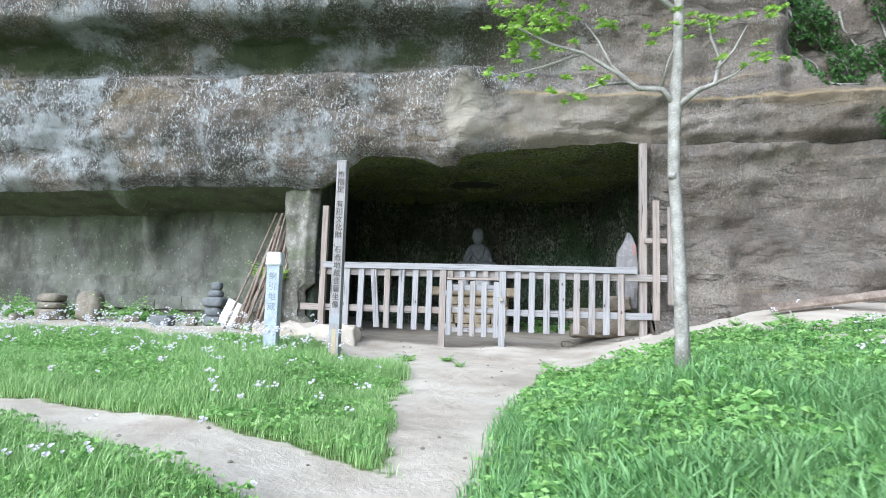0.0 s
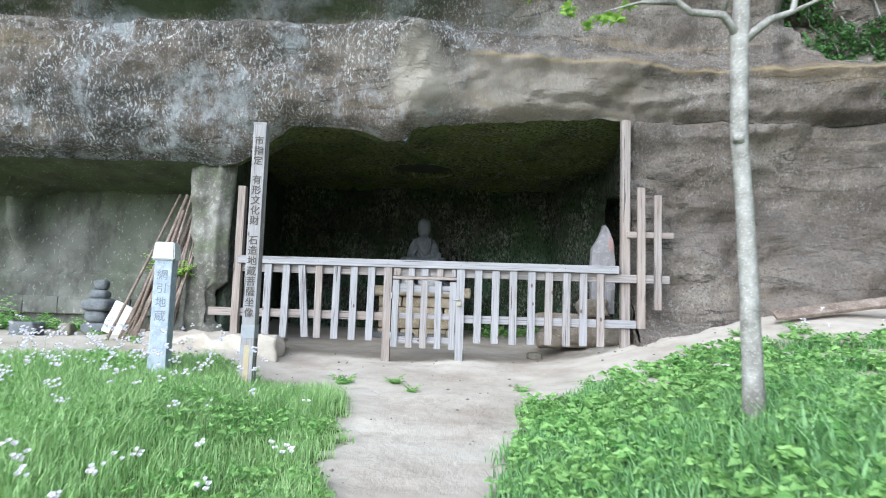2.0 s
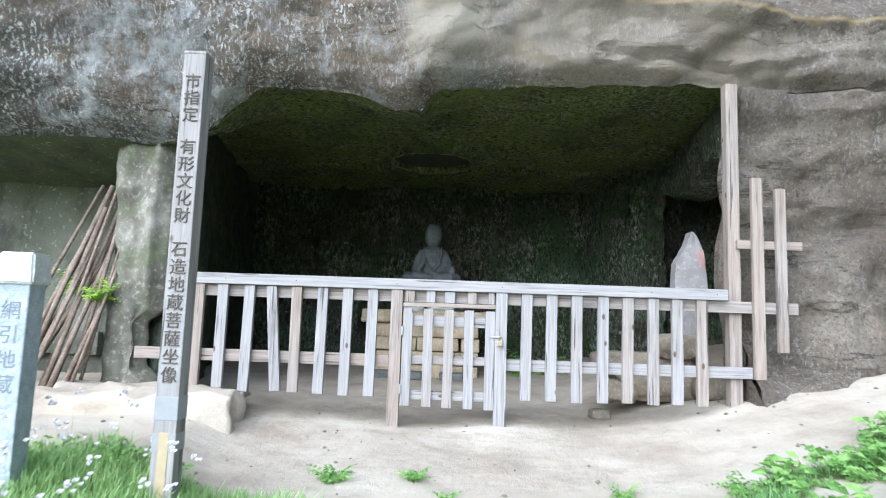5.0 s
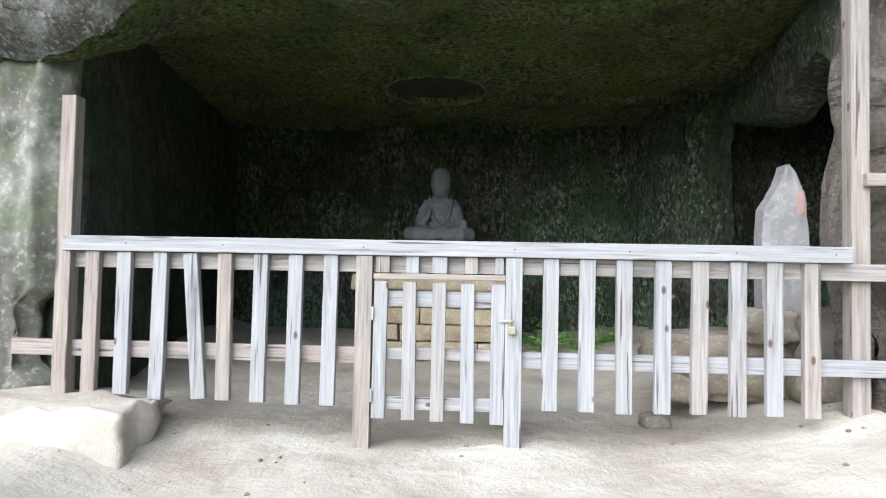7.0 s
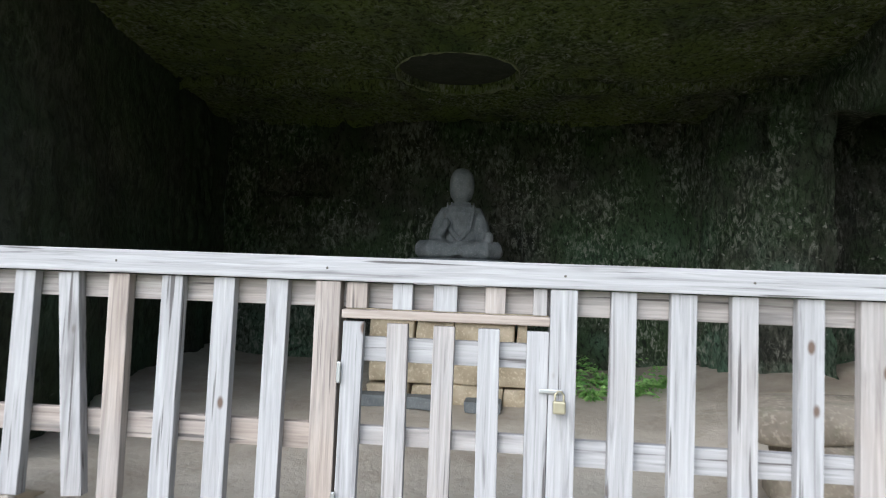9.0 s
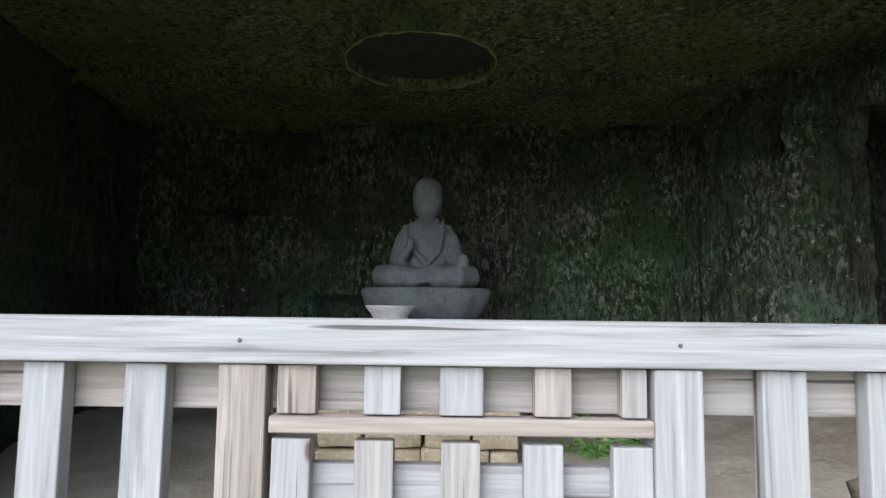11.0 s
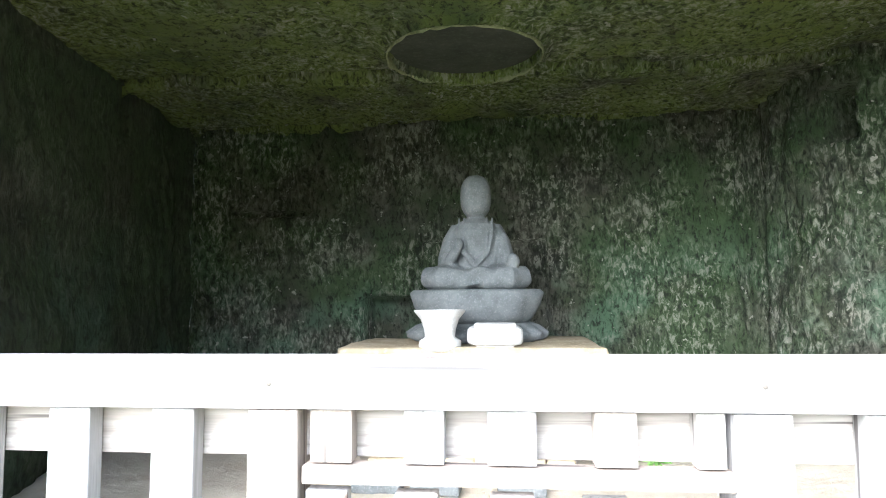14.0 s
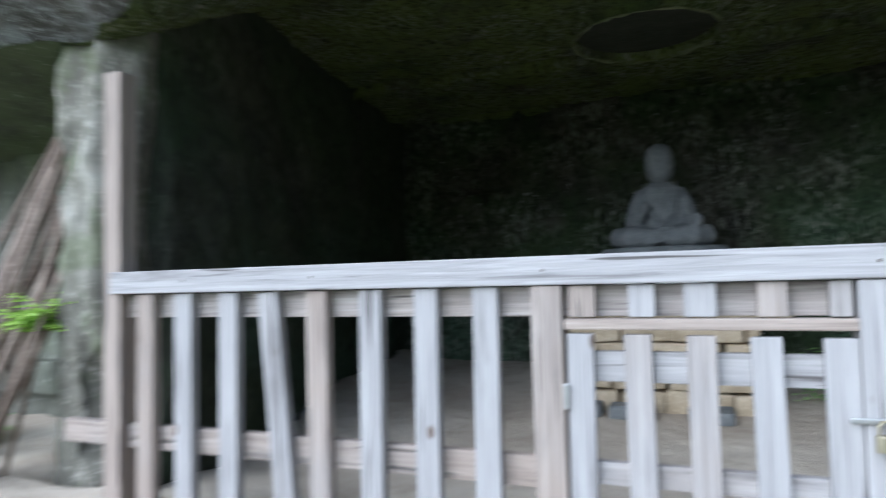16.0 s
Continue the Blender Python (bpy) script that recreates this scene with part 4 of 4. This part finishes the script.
    part("stain", moved(rock(0.07, 0.012, 0.17, (0, 0, 0), 9, 0.5), pose(0.12, -0.062, 0.80)), REDDISH, s, "reddish mineral patch")


stele()


# ---- sign post and stone marker, in the grass ----
def glyph(text, size, depth=0.004):
    cu = bpy.data.curves.new("glyph", "FONT")
    cu.body, cu.size, cu.extrude, cu.align_x, cu.align_y = text, size, depth, "CENTER", "CENTER"
    ob = bpy.data.objects.new("glyph", cu)
    me = bpy.data.meshes.new_from_object(ob)
    bpy.data.objects.remove(ob)
    bpy.data.curves.remove(cu)
    return me


def sign_post():
    x, y = -2.245, 7.22
    gz = ground_height(x, y)
    s = thing("sign_post", (x, y, gz), "tall square wooden post with black painted characters", "sign", turn=0)
    h = 3.17 - gz
    part("post", sized_box(0.118, 0.118, h + 0.15, (0, 0, h / 2 - 0.075), 0.006), WOOD_Z, s)
    part("cap", moved(merge(sized_box(0.122, 0.122, 0.02, (0, 0, 0), 0.008)), pose(0, 0, h + 0.008)), WOOD_WARM, s)
    part("tin_band", sized_box(0.122, 0.122, 0.12, (0, 0, 0.50), 0.004), GREYTAPE, s, "grey tin band")
    part("bare_patch", sized_box(0.05, 0.006, 0.36, (0.0, -0.0595, 0.2), 0.002), YELLOWTAPE, s, "peeled yellow strip")
    part("tin_band", sized_box(0.122, 0.122, 0.09, (0, 0, 0.33), 0.004), GREYTAPE, s)
    words = ["市", "指", "定", "", "有", "形", "文", "化", "財", "", "石", "造", "地", "蔵", "菩", "薩", "坐", "像"]
    z = h - 0.16
    for w in words:
        if w:
            me = glyph(w, 0.088)
            me.materials.append(INK)
            c = new("character", me)
            c.parent = s
            c.location, c.rotation_euler = (0, -0.0605, z), (radians(90), 0, 0)
            z -= 0.093
        else:
            z -= 0.085
    return s


def stone_marker():
    x, y = -2.95, 7.02
    gz = ground_height(x, y)
    s = thing("stone_marker", (x, y, gz), "blue-grey granite marker post with a white pointed cap", "marker", turn=6)
    h = 1.95 - gz
    part("shaft", sized_box(0.15, 0.15, h + 0.06, (0, 0, h / 2 - 0.09), 0.008), GRANITE, s)
    bm = bmesh.new()
    bmesh.ops.create_cube(bm, size=1.0)
    bmesh.ops.scale(bm, vec=(0.19, 0.19, 0.155), verts=bm.verts)
    for v in bm.verts:
        if v.co.z > 0:
            v.co.x *= 0.86
            v.co.y *= 0.86
    bmesh.ops.bevel(bm, geom=bm.edges[:], offset=0.01, segments=2, affect="EDGES")
    part("cap", moved(bm, pose(0, 0, h + 0.012)), PLASTER, s, "pale sloped cap stone")
    for i, w in enumerate(("網", "引", "地", "蔵")):
        me = glyph(w, 0.095, 0.0015)
        me.materials.append(CARVED)
        c = new("character", me)
        c.parent = s
        c.location, c.rotation_euler = (0, -0.0755, h - 0.2 - 0.118 * i), (radians(90), 0, 0)


sign_post()
stone_marker()


# ---- things at the foot of the niche ----
def niche_things():
    gz = lambda x, y: ground_height(x, y)
    rnd = random.Random(12)
    grp = "stone pile in the niche"
    x, y = -8.02, 9.7
    z = gz(x, y) - 0.02
    for w, h in ((0.46, 0.2), (0.40, 0.12), (0.38, 0.15)):
        loose("field_stone", rock(w, 0.34, h, (0, 0, 0), w * 9, 0.15, 3), BOULDER, (x + rnd.uniform(-0.03, 0.03), y, z), "brown flat stone stacked in a pile", "stone", grp)
        z += h * 0.93
    loose("upright_stone", rock(0.40, 0.28, 0.52, (0, 0, 0), 3, 0.12, 3), BOULDER, (-7.27, 9.65, gz(-7.27, 9.65) - 0.03), "upright rounded brown stone in the niche", "stone")
    x, y = -5.09, 9.75
    z = gz(x, y) - 0.01
    p = thing("small_stone_tower", (x, y, z), "small weathered stacked stone pagoda", "pagoda")
    zz = 0.0
    for w, h, k in ((0.34, 0.16, 3), (0.30, 0.17, 2.2), (0.36, 0.17, 3), (0.24, 0.13, 2.2), (0.18, 0.14, 2.4)):
        part("stone", rock(w, w * 0.9, h, (rnd.uniform(-0.01, 0.01), 0, zz), w * 5, 0.1, k), STATUE, p, smooth=True)
        zz += h * 0.92
    loose("grey_block", sized_box(0.30, 0.24, 0.18, (0, 0, 0.09), 0.03, rough=0.02, seed=2, cuts=1), STATUE, (-5.75, 9.35, gz(-5.75, 9.35) - 0.01), "low grey stone block on the niche floor", "stone")
    loose("leaning_slab", sized_box(0.26, 0.06, 0.42, (0, 0, 0.2), 0.03, (0, 24, 8), 0.02, 4, 2), PLASTER, (-4.72, 9.55, gz(-4.72, 9.55)), "white broken slab leaning in the niche", "slab")
    for i, (bx, by) in enumerate(((-7.9, 9.6), (-6.4, 9.5), (-5.4, 9.6), (-4.05, 9.2), (-8.4, 9.4))):
        loose("field_stone", rock(rnd.uniform(0.16, 0.3), 0.2, rnd.uniform(0.1, 0.18), (0, 0, 0), i + 20, 0.25), BOULDER, (bx, by, gz(bx, by) - 0.02), "small brown stone on the ground", "stone", "loose stones", rnd.uniform(0, 90))
    # a course of cut blocks along the foot of the back wall
    wall = bpy.data.objects["niche_back_wall"]
    bx = -8.6
    while bx < -4.4:
        w = rnd.uniform(0.45, 0.9)
        for z0, hh in ((1.30, 0.24),):
            if rnd.random() < 0.85:
                part("block", sized_box(w - 0.01, 0.16, hh - 0.003, (bx + w / 2 + (0.12 if z0 > 1.5 else 0), 10.475, z0 + hh / 2), 0.012, (0, 0, rnd.uniform(-1, 1)), 0.01, bx, 1), NICHE, wall)
        bx += w
    # bundle of sticks against the pillar
    for i in range(17):
        bx, by = -4.52 + 0.04 * i + rnd.uniform(-0.03, 0.03), 9.05 + rnd.uniform(-0.1, 0.22)
        tx, ty = -4.12 + 0.022 * i + rnd.uniform(-0.03, 0.03), 9.62 + rnd.uniform(-0.03, 0.1)
        tz = rnd.uniform(2.3, 2.95)
        b0 = Vector((bx, by, gz(bx, by) - 0.02))
        t0 = Vector((tx, ty, tz))
        mid = (b0 + t0) / 2 + Vector((rnd.uniform(-0.03, 0.03), 0, 0))
        r = rnd.uniform(0.014, 0.026)
        ob = part("wooden_stick", tube([(0, 0, 0), mid - b0, t0 - b0], [r, r * 0.95, r * 0.85], 7), POLE, None, "", True)
        ob.location = b0
        tagged(ob, "dry brown stick leaning on the rock pillar", "stick", "sticks leaning on the pillar")


niche_things()


# ---- plank on the right bank ----
def plank():
    a, b = Vector((3.15, 8.72, ground_height(3.15, 8.72) + 0.10)), Vector((5.2, 8.55, ground_height(5.2, 8.55) + 0.36))
    d = b - a
    ob = part("wooden_plank", sized_box(d.length, 0.15, 0.04, (d.length / 2, 0, 0), 0.006, rough=0.004, seed=1, cuts=2), POLE)
    ob.matrix_world = Matrix.Translation(a) @ (d.to_track_quat("X", "Z").to_matrix().to_4x4() @ pose(0, 0, 0, 35, 0, 0))
    tagged(ob, "reddish brown board lying on the bank", "plank")


plank()


# ---- leaves and grass ----
def leaf_cloud(name, spots, material, length, width, parent=None, label="", kind="", seed=1, droop=0.3, segs=2):
    """Many small folded leaves in one mesh. spots: (base, direction, scale)."""
    verts, faces = [], []
    rnd = random.Random(seed)
    for base, way, k in spots:
        w = Vector(way).normalized()
        side = w.cross(Vector((rnd.uniform(-1, 1), rnd.uniform(-1, 1), rnd.uniform(-0.2, 1)))).normalized()
        up = side.cross(w)
        L, W = length * k, width * k
        p0 = Vector(base)
        p1 = p0 + w * L * 0.45 + up * L * 0.06
        p2 = p0 + w * L - Vector((0, 0, droop * L))
        n = len(verts)
        verts += [p0, p1 + side * W / 2 + up * W * 0.15, p2, p1 - side * W / 2 + up * W * 0.15, p1]
        faces += [(n, n + 1, n + 4), (n + 1, n + 2, n + 4), (n + 4, n + 2, n + 3), (n, n + 4, n + 3)]
    me = bpy.data.meshes.new(name)
    me.from_pydata(verts, [], faces)
    me.materials.append(material)
    ob = new(name, me)
    if parent is not None:
        ob.parent = parent
    return tagged(ob, label, "", "", kind)


def tree():
    x, y = 1.16, 4.98
    gz = ground_height(x, y)
    t = thing("young_tree", (x, y, gz), "slim pale-barked young tree with fresh bright leaves", "tree")
    H = 3.10 - gz
    trunk = [(0.02, 0, -0.1), (0.01, 0, 0.3), (-0.005, 0, 0.8), (-0.02, 0, 1.2), (-0.045, 0, 1.6), (-0.03, 0.01, H), (0.0, 0.02, H + 0.35), (0.01, 0.03, H + 0.8), (0.02, 0.02, H + 1.5), (0.0, 0.0, H + 2.2)]
    part("trunk", tube(trunk, [0.068, 0.054, 0.049, 0.046, 0.045, 0.049, 0.040, 0.038, 0.026, 0.012], 14), BARK, t, smooth=True)
    part("knot", rock(0.06, 0.06, 0.06, (-0.065, -0.035, 2.5 - gz - 0.03), 3, 0.3), BARK, t, smooth=True)
    h = H
    limbs = [
        [(-0.03, 0, h - 0.02), (-0.14, -0.03, h + 0.1), (-0.32, -0.05, h + 0.1), (-0.48, -0.06, h + 0.22), (-0.75, -0.1, h + 0.38), (-1.0, -0.1, h + 0.46), (-1.3, -0.15, h + 0.6)],
        [(-0.32, -0.05, h + 0.1), (-0.52, -0.02, h + 0.3), (-0.62, 0.05, h + 0.55), (-0.72, 0.1, h + 0.72)],
        [(0.0, 0, h - 0.02), (0.14, 0.02, h + 0.1), (0.28, 0.04, h + 0.16), (0.33, 0.05, h + 0.36), (0.27, 0.08, h + 0.55), (0.25, 0.1, h + 0.75)],
        [(0.30, 0.04, h + 0.28), (0.42, 0.02, h + 0.42), (0.52, 0.0, h + 0.62)],
        [(0.28, 0.04, h + 0.16), (0.42, 0.0, h + 0.22), (0.52, -0.02, h + 0.3)],
        [(0.01, 0.03, h + 0.75), (-0.2, 0.0, h + 0.92), (-0.5, -0.05, h + 1.02), (-0.9, -0.1, h + 0.94), (-1.3, -0.1, h + 0.95)],
        [(0.02, 0.03, h + 0.9), (-0.22, -0.1, h + 1.15), (-0.55, -0.2, h + 1.25), (-0.9, -0.2, h + 1.2)],
        [(0.02, 0.02, h + 1.1), (0.2, 0.1, h + 1.3), (0.4, 0.15, h + 1.5)],
        [(-0.14, -0.03, h + 0.1), (-0.1, -0.1, h + 0.3), (-0.02, -0.12, h + 0.5)],
        [(-0.4, -0.05, h + 0.15), (-0.62, -0.15, h + 0.1), (-0.82, -0.2, h + 0.02)],
        [(-0.75, -0.1, h + 0.38), (-1.05, 0.05, h + 0.34), (-1.3, 0.1, h + 0.3)],
    ]
    rnd = random.Random(5)
    spots = []
    for i, l in enumerate(limbs):
        r0 = 0.026 if i in (0, 2, 5) else 0.014
        n = len(l)
        part("limb", tube(l, [r0 * (1 - 0.75 * k / (n - 1)) for k in range(n)], 8), BARK, t, smooth=True)
        tips = [(l[-1], 1.0)]
        if i in (0, 5, 6):
            tips += [(l[-2], 0.8), (tuple((a + b) / 2 for a, b in zip(l[-1], l[-2])), 0.9)]
        for (px, py, pz), k in tips:
            # leaf rosettes on short twigs
            for j in range(int(20 * k) if i in (0, 5, 6, 7) else 11):
                q = Vector((px, py, pz)) + Vector((rnd.uniform(-0.24, 0.24) * k, rnd.uniform(-0.2, 0.2), rnd.uniform(-0.08, 0.2)))
                for _ in range(15):
                    a = rnd.uniform(0, 2 * math.pi)
                    spots.append((q, (math.cos(a), math.sin(a), rnd.uniform(0.1, 1.1)), rnd.uniform(0.7, 1.2)))
    leaf_cloud("crown", spots, TREELEAF, 0.066, 0.025, t, "", "", 3)


tree()


def grass():
    rng = np.random.default_rng(3)

    def blades(name, n, x0, x1, y0, y1, hmin, hmax, width, label, keep, mat=GRASS):
        X, Y = rng.uniform(x0, x1, n * 3), rng.uniform(y0, y1, n * 3)
        T = np.array([turf_at(a, b) for a, b in zip(X, Y)])
        ok = np.nonzero((rng.uniform(0.25, 1.0, n * 3) < T) & np.array([keep(a, b) for a, b in zip(X, Y)]))[0][:n]
        X, Y, T = X[ok], Y[ok], T[ok]
        m = len(X)
        Z = np.array([ground_height(a, b) for a, b in zip(X, Y)])
        clump = np.array([0.5 + 0.9 * noise.noise(Vector((a * 0.9, b * 0.9, 2))) + 0.5 * noise.noise(Vector((a * 3.1, b * 3.1, 5))) for a, b in zip(X, Y)])
        Hh = rng.uniform(hmin, hmax, m) * np.clip(0.55 + 0.8 * clump, 0.35, 1.5) * (0.45 + 0.55 * T) * np.where(X > 0.2, 1 - 0.5 * np.clip((Y - 5.2) / 1.5, 0, 1), 1.0)
        A = rng.uniform(0, 2 * np.pi, m)
        bend = rng.uniform(0.15, 0.9, m) * Hh
        dx, dy = np.cos(A), np.sin(A)
        B = A + np.pi / 2 + rng.uniform(-0.6, 0.6, m)
        sx, sy = np.cos(B) * width / 2 * rng.uniform(0.6, 1.3, m), np.sin(B) * width / 2
        P = np.empty((m, 5, 3))
        P[:, 0] = np.stack((X - sx, Y - sy, Z - 0.02), 1)
        P[:, 1] = np.stack((X + sx, Y + sy, Z - 0.02), 1)
        P[:, 2] = np.stack((X + dx * bend * 0.3 - sx * 0.8, Y + dy * bend * 0.3 - sy * 0.8, Z + Hh * 0.6), 1)
        P[:, 3] = np.stack((X + dx * bend * 0.3 + sx * 0.8, Y + dy * bend * 0.3 + sy * 0.8, Z + Hh * 0.6), 1)
        P[:, 4] = np.stack((X + dx * bend, Y + dy * bend, Z + Hh * 0.95), 1)
        i = np.arange(m)[:, None] * 5
        tri = np.concatenate((i + [0, 1, 3], i + [0, 3, 2], i + [2, 3, 4]), 0)
        me = bpy.data.meshes.new(name)
        me.vertices.add(m * 5)
        me.vertices.foreach_set("co", P.ravel())
        me.loops.add(len(tri) * 3)
        me.loops.foreach_set("vertex_index", tri.ravel().astype(np.int32))
        me.polygons.add(len(tri))
        me.polygons.foreach_set("loop_start", np.arange(0, len(tri) * 3, 3, dtype=np.int32))
        me.update()
        me.materials.append(mat)
        tagged(new(name, me), label, "grass", "", "stuff")

    blades("lawn_grass", 190000, -8.5, 0.2, 1.2, 8.2, 0.04, 0.15, 0.006, "short bright green lawn grass", lambda x, y: x < path_half(y)[0])
    blades("bank_grass", 120000, -0.6, 6.5, 1.2, 8.6, 0.06, 0.19, 0.009, "long lush green grass on the bank", lambda x, y: x > path_half(y)[0], BANKGRASS)
    blades("bank_tufts", 14000, 0.2, 6.0, 1.6, 4.6, 0.12, 0.26, 0.02, "broad-bladed lush tufts on the bank", lambda x, y: noise.noise(Vector((x * 1.5, y * 1.5, 12))) > 0.0, BANKGRASS)
    # broad weeds
    rnd = random.Random(7)
    spots = []
    for _ in range(24000):
        x, y = rnd.uniform(-7, 6), rnd.uniform(1.5, 8.4)
        if turf_at(x, y) < 0.6 or noise.noise(Vector((x * 0.8, y * 0.8, 4))) < (-0.2 if x > 0 else -0.1):
            continue
        z = ground_height(x, y) + rnd.uniform(0.02, 0.12 if x > 0 else 0.09)
        for _ in range(4):
            a = rnd.uniform(0, 6.28)
            spots.append(((x + rnd.uniform(-0.04, 0.04), y + rnd.uniform(-0.04, 0.04), z), (math.cos(a), math.sin(a), rnd.uniform(0.1, 0.9)), rnd.uniform(0.6, 1.4) * (1.0 if x > 0 else 0.7)))
    leaf_cloud("broadleaf_weeds", spots, WEED, 0.075, 0.032, None, "low broad-leaved weeds among the grass", "stuff", 2)
    # blossoms on thin stalks
    verts, faces, sv, sf = [], [], [], []
    for _ in range(4200):
        x, y = rnd.uniform(-8.0, 5.5), rnd.uniform(2.2, 8.0)
        if turf_at(x, y) < 0.93 or (x > -0.9 and (x < 2.6 or rnd.random() < 0.75)):
            continue
        if x < -0.5 and rnd.random() > 0.06 + 0.8 * smooth(4.8, 7.2, y) * smooth(-1.6, -3.2, x):
            continue
        z = ground_height(x, y) + rnd.uniform(0.14, 0.40)
        for _ in range(rnd.randint(2, 6)):
            r, bx, by, bz = rnd.uniform(0.008, 0.015), x + rnd.uniform(-0.03, 0.03), y + rnd.uniform(-0.03, 0.03), z + rnd.uniform(-0.02, 0.02)
            n = len(verts)
            verts += [(bx, by, bz + 0.006)] + [(bx + r * math.cos(a), by + r * math.sin(a), bz + 0.5 * r * math.sin(3 * a)) for a in [k * math.pi / 4 for k in range(8)]] + [(bx, by, bz - 0.012)]
            faces += [(n, n + 1 + k, n + 1 + (k + 1) % 8) for k in range(8)] + [(n + 9, n + 1 + (k + 1) % 8, n + 1 + k) for k in range(8)]
        n = len(sv)
        g = ground_height(x, y)
        sv += [(x - 0.0015, y, g), (x + 0.0015, y, g), (x, y, z)]
        sf.append((n, n + 1, n + 2))
    for nm, v, f, mat, lab in (("lawn_blossoms", verts, faces, PETAL, "small white and pale pink blossoms over the lawn"), ("blossom_stalks", sv, sf, WEED, "thin green flower stalks")):
        me = bpy.data.meshes.new(nm)
        me.from_pydata(v, [], f)
        me.materials.append(mat)
        tagged(new(nm, me), lab, "flowers", "", "stuff")


grass()


def pebbles():
    rnd = random.Random(33)
    verts, faces = [], []
    for _ in range(380):
        x, y = rnd.uniform(-5.5, 3.5), rnd.uniform(2.2, 9.6)
        if turf_at(x, y) > 0.3:
            continue
        r = rnd.uniform(0.005, 0.02)
        z = ground_height(x, y)
        n = len(verts)
        verts += [(x, y, z + r * 0.9)] + [(x + r * rnd.uniform(0.7, 1.3) * math.cos(a), y + r * rnd.uniform(0.7, 1.3) * math.sin(a), z + r * 0.25) for a in (0, 1.05, 2.1, 3.14, 4.2, 5.25)] + [(x, y, z - r * 0.5)]
        faces += [(n, n + 1 + k, n + 1 + (k + 1) % 6) for k in range(6)] + [(n + 7, n + 1 + (k + 1) % 6, n + 1 + k) for k in range(6)]
    me = bpy.data.meshes.new("pebbles")
    me.from_pydata(verts, [], faces)
    me.materials.append(BOULDER)
    tagged(new("pebbles", me), "small brown pebbles scattered on the path", "pebbles", "", "stuff")


pebbles()


def fern(x, y, z, n, size, label, mat=WEED, name="fern", seed=1, group="plants at the foot of the rock"):
    rnd = random.Random(seed)
    p = thing(name, (x, y, z), label, "plant", group)
    spots = []
    for _ in range(n):
        a = rnd.uniform(0, 6.28)
        L = size * rnd.uniform(0.5, 1.0)
        up = rnd.uniform(0.4, 1.3)
        for k in range(7):
            t = k / 6
            q = Vector((math.cos(a) * L * t, math.sin(a) * L * t, L * up * t - 0.5 * L * t * t))
            for s in (-1, 1):
                spots.append((q, (math.cos(a + s * 1.1), math.sin(a + s * 1.1), 0.25), (1.1 - 0.7 * t)))
    leaf_cloud("foliage", spots, mat, min(0.11, size * 0.34), min(0.04, size * 0.12), p, seed=seed)


for i, (x, y, n, s) in enumerate(((-6.75, 9.85, 60, 0.62), (-8.5, 9.9, 50, 0.6), (-8.9, 9.9, 40, 0.66), (-7.7, 10.0, 40, 0.5), (-6.0, 9.85, 30, 0.36), (-6.4, 9.7, 24, 0.3), (-9.5, 9.8, 36, 0.6), (-5.6, 9.9, 26, 0.34), (-5.3, 9.95, 22, 0.3), (-4.15, 9.0, 10, 0.2), (-3.95, 8.95, 10, 0.18), (-5.0, 9.6, 10, 0.2))):
    fern(x, y, ground_height(x, y), n, s, "low green fern at the foot of the rock", seed=i)
fern(-4.5, 10.3, 1.92, 34, 0.34, "yellow-green fern growing on the rock", TREELEAF, seed=31)
fern(-3.9, 9.44, 1.85, 26, 0.26, "reddish green plant on the rock pillar", TREELEAF, seed=32)
for i, (x, y, s) in enumerate(((0.22, 12.6, 0.42), (0.62, 12.9, 0.48), (0.9, 13.1, 0.36), (0.1, 13.2, 0.44), (0.45, 13.3, 0.5))):
    fern(x, y, ground_height(x, y), 12, s, "dark green leafy plant on the cave floor", WEED, "leafy_plant", 40 + i, "plants in the cave")
for i, (x, y, s) in enumerate(((-1.0, 7.95, 0.16), (-1.5, 7.9, 0.2), (0.9, 7.6, 0.2), (1.5, 7.5, 0.22), (2.05, 8.0, 0.24), (3.2, 8.3, 0.22), (-0.8, 7.6, 0.12), (0.25, 7.75, 0.13), (2.7, 8.6, 0.15))):
    fern(x, y, ground_height(x, y), 14, s, "bushy green weed on the bare bank", WEED, "weed", 60 + i, "weeds by the terrace")


def ivy():
    rnd = random.Random(21)
    p = thing("ivy", (5.6, 8.3, 4.4), "dark green ivy hanging down the cliff", "ivy")
    spots = []
    for _ in range(15000):
        x, z = rnd.uniform(3.9, 7.5), rnd.uniform(3.2, 7.0)
        if x < 4.25 + max(0.0, 4.9 - z) * 0.72 + 0.3 * noise.noise(Vector((x * 2, z * 2, 3))):
            continue
        if noise.noise(Vector((x * 1.4, z * 1.4, 1))) < -0.12:
            continue
        spots.append((Vector((x, brow(x, z) - rnd.uniform(0.02, 0.14), z)) - p.location, (rnd.uniform(-1, 1), rnd.uniform(-1, -0.2), rnd.uniform(-1, 0.5)), rnd.uniform(0.6, 1.4)))
    leaf_cloud("leaves", spots, IVY, 0.07, 0.05, p, seed=4)
    for i in range(5):
        x0 = 3.7 + 0.45 * i
        pts = [Vector((x0 + 0.18 * k + 0.1 * rnd.uniform(-1, 1), brow(x0 + 0.18 * k, 6.6 - 0.28 * k) - 0.05, 6.6 - 0.28 * k)) - p.location for k in range(7)]
        part("vine", tube(pts, [0.022, 0.02, 0.018, 0.016, 0.013, 0.01, 0.006], 6), BARK, p, smooth=True)


ivy()
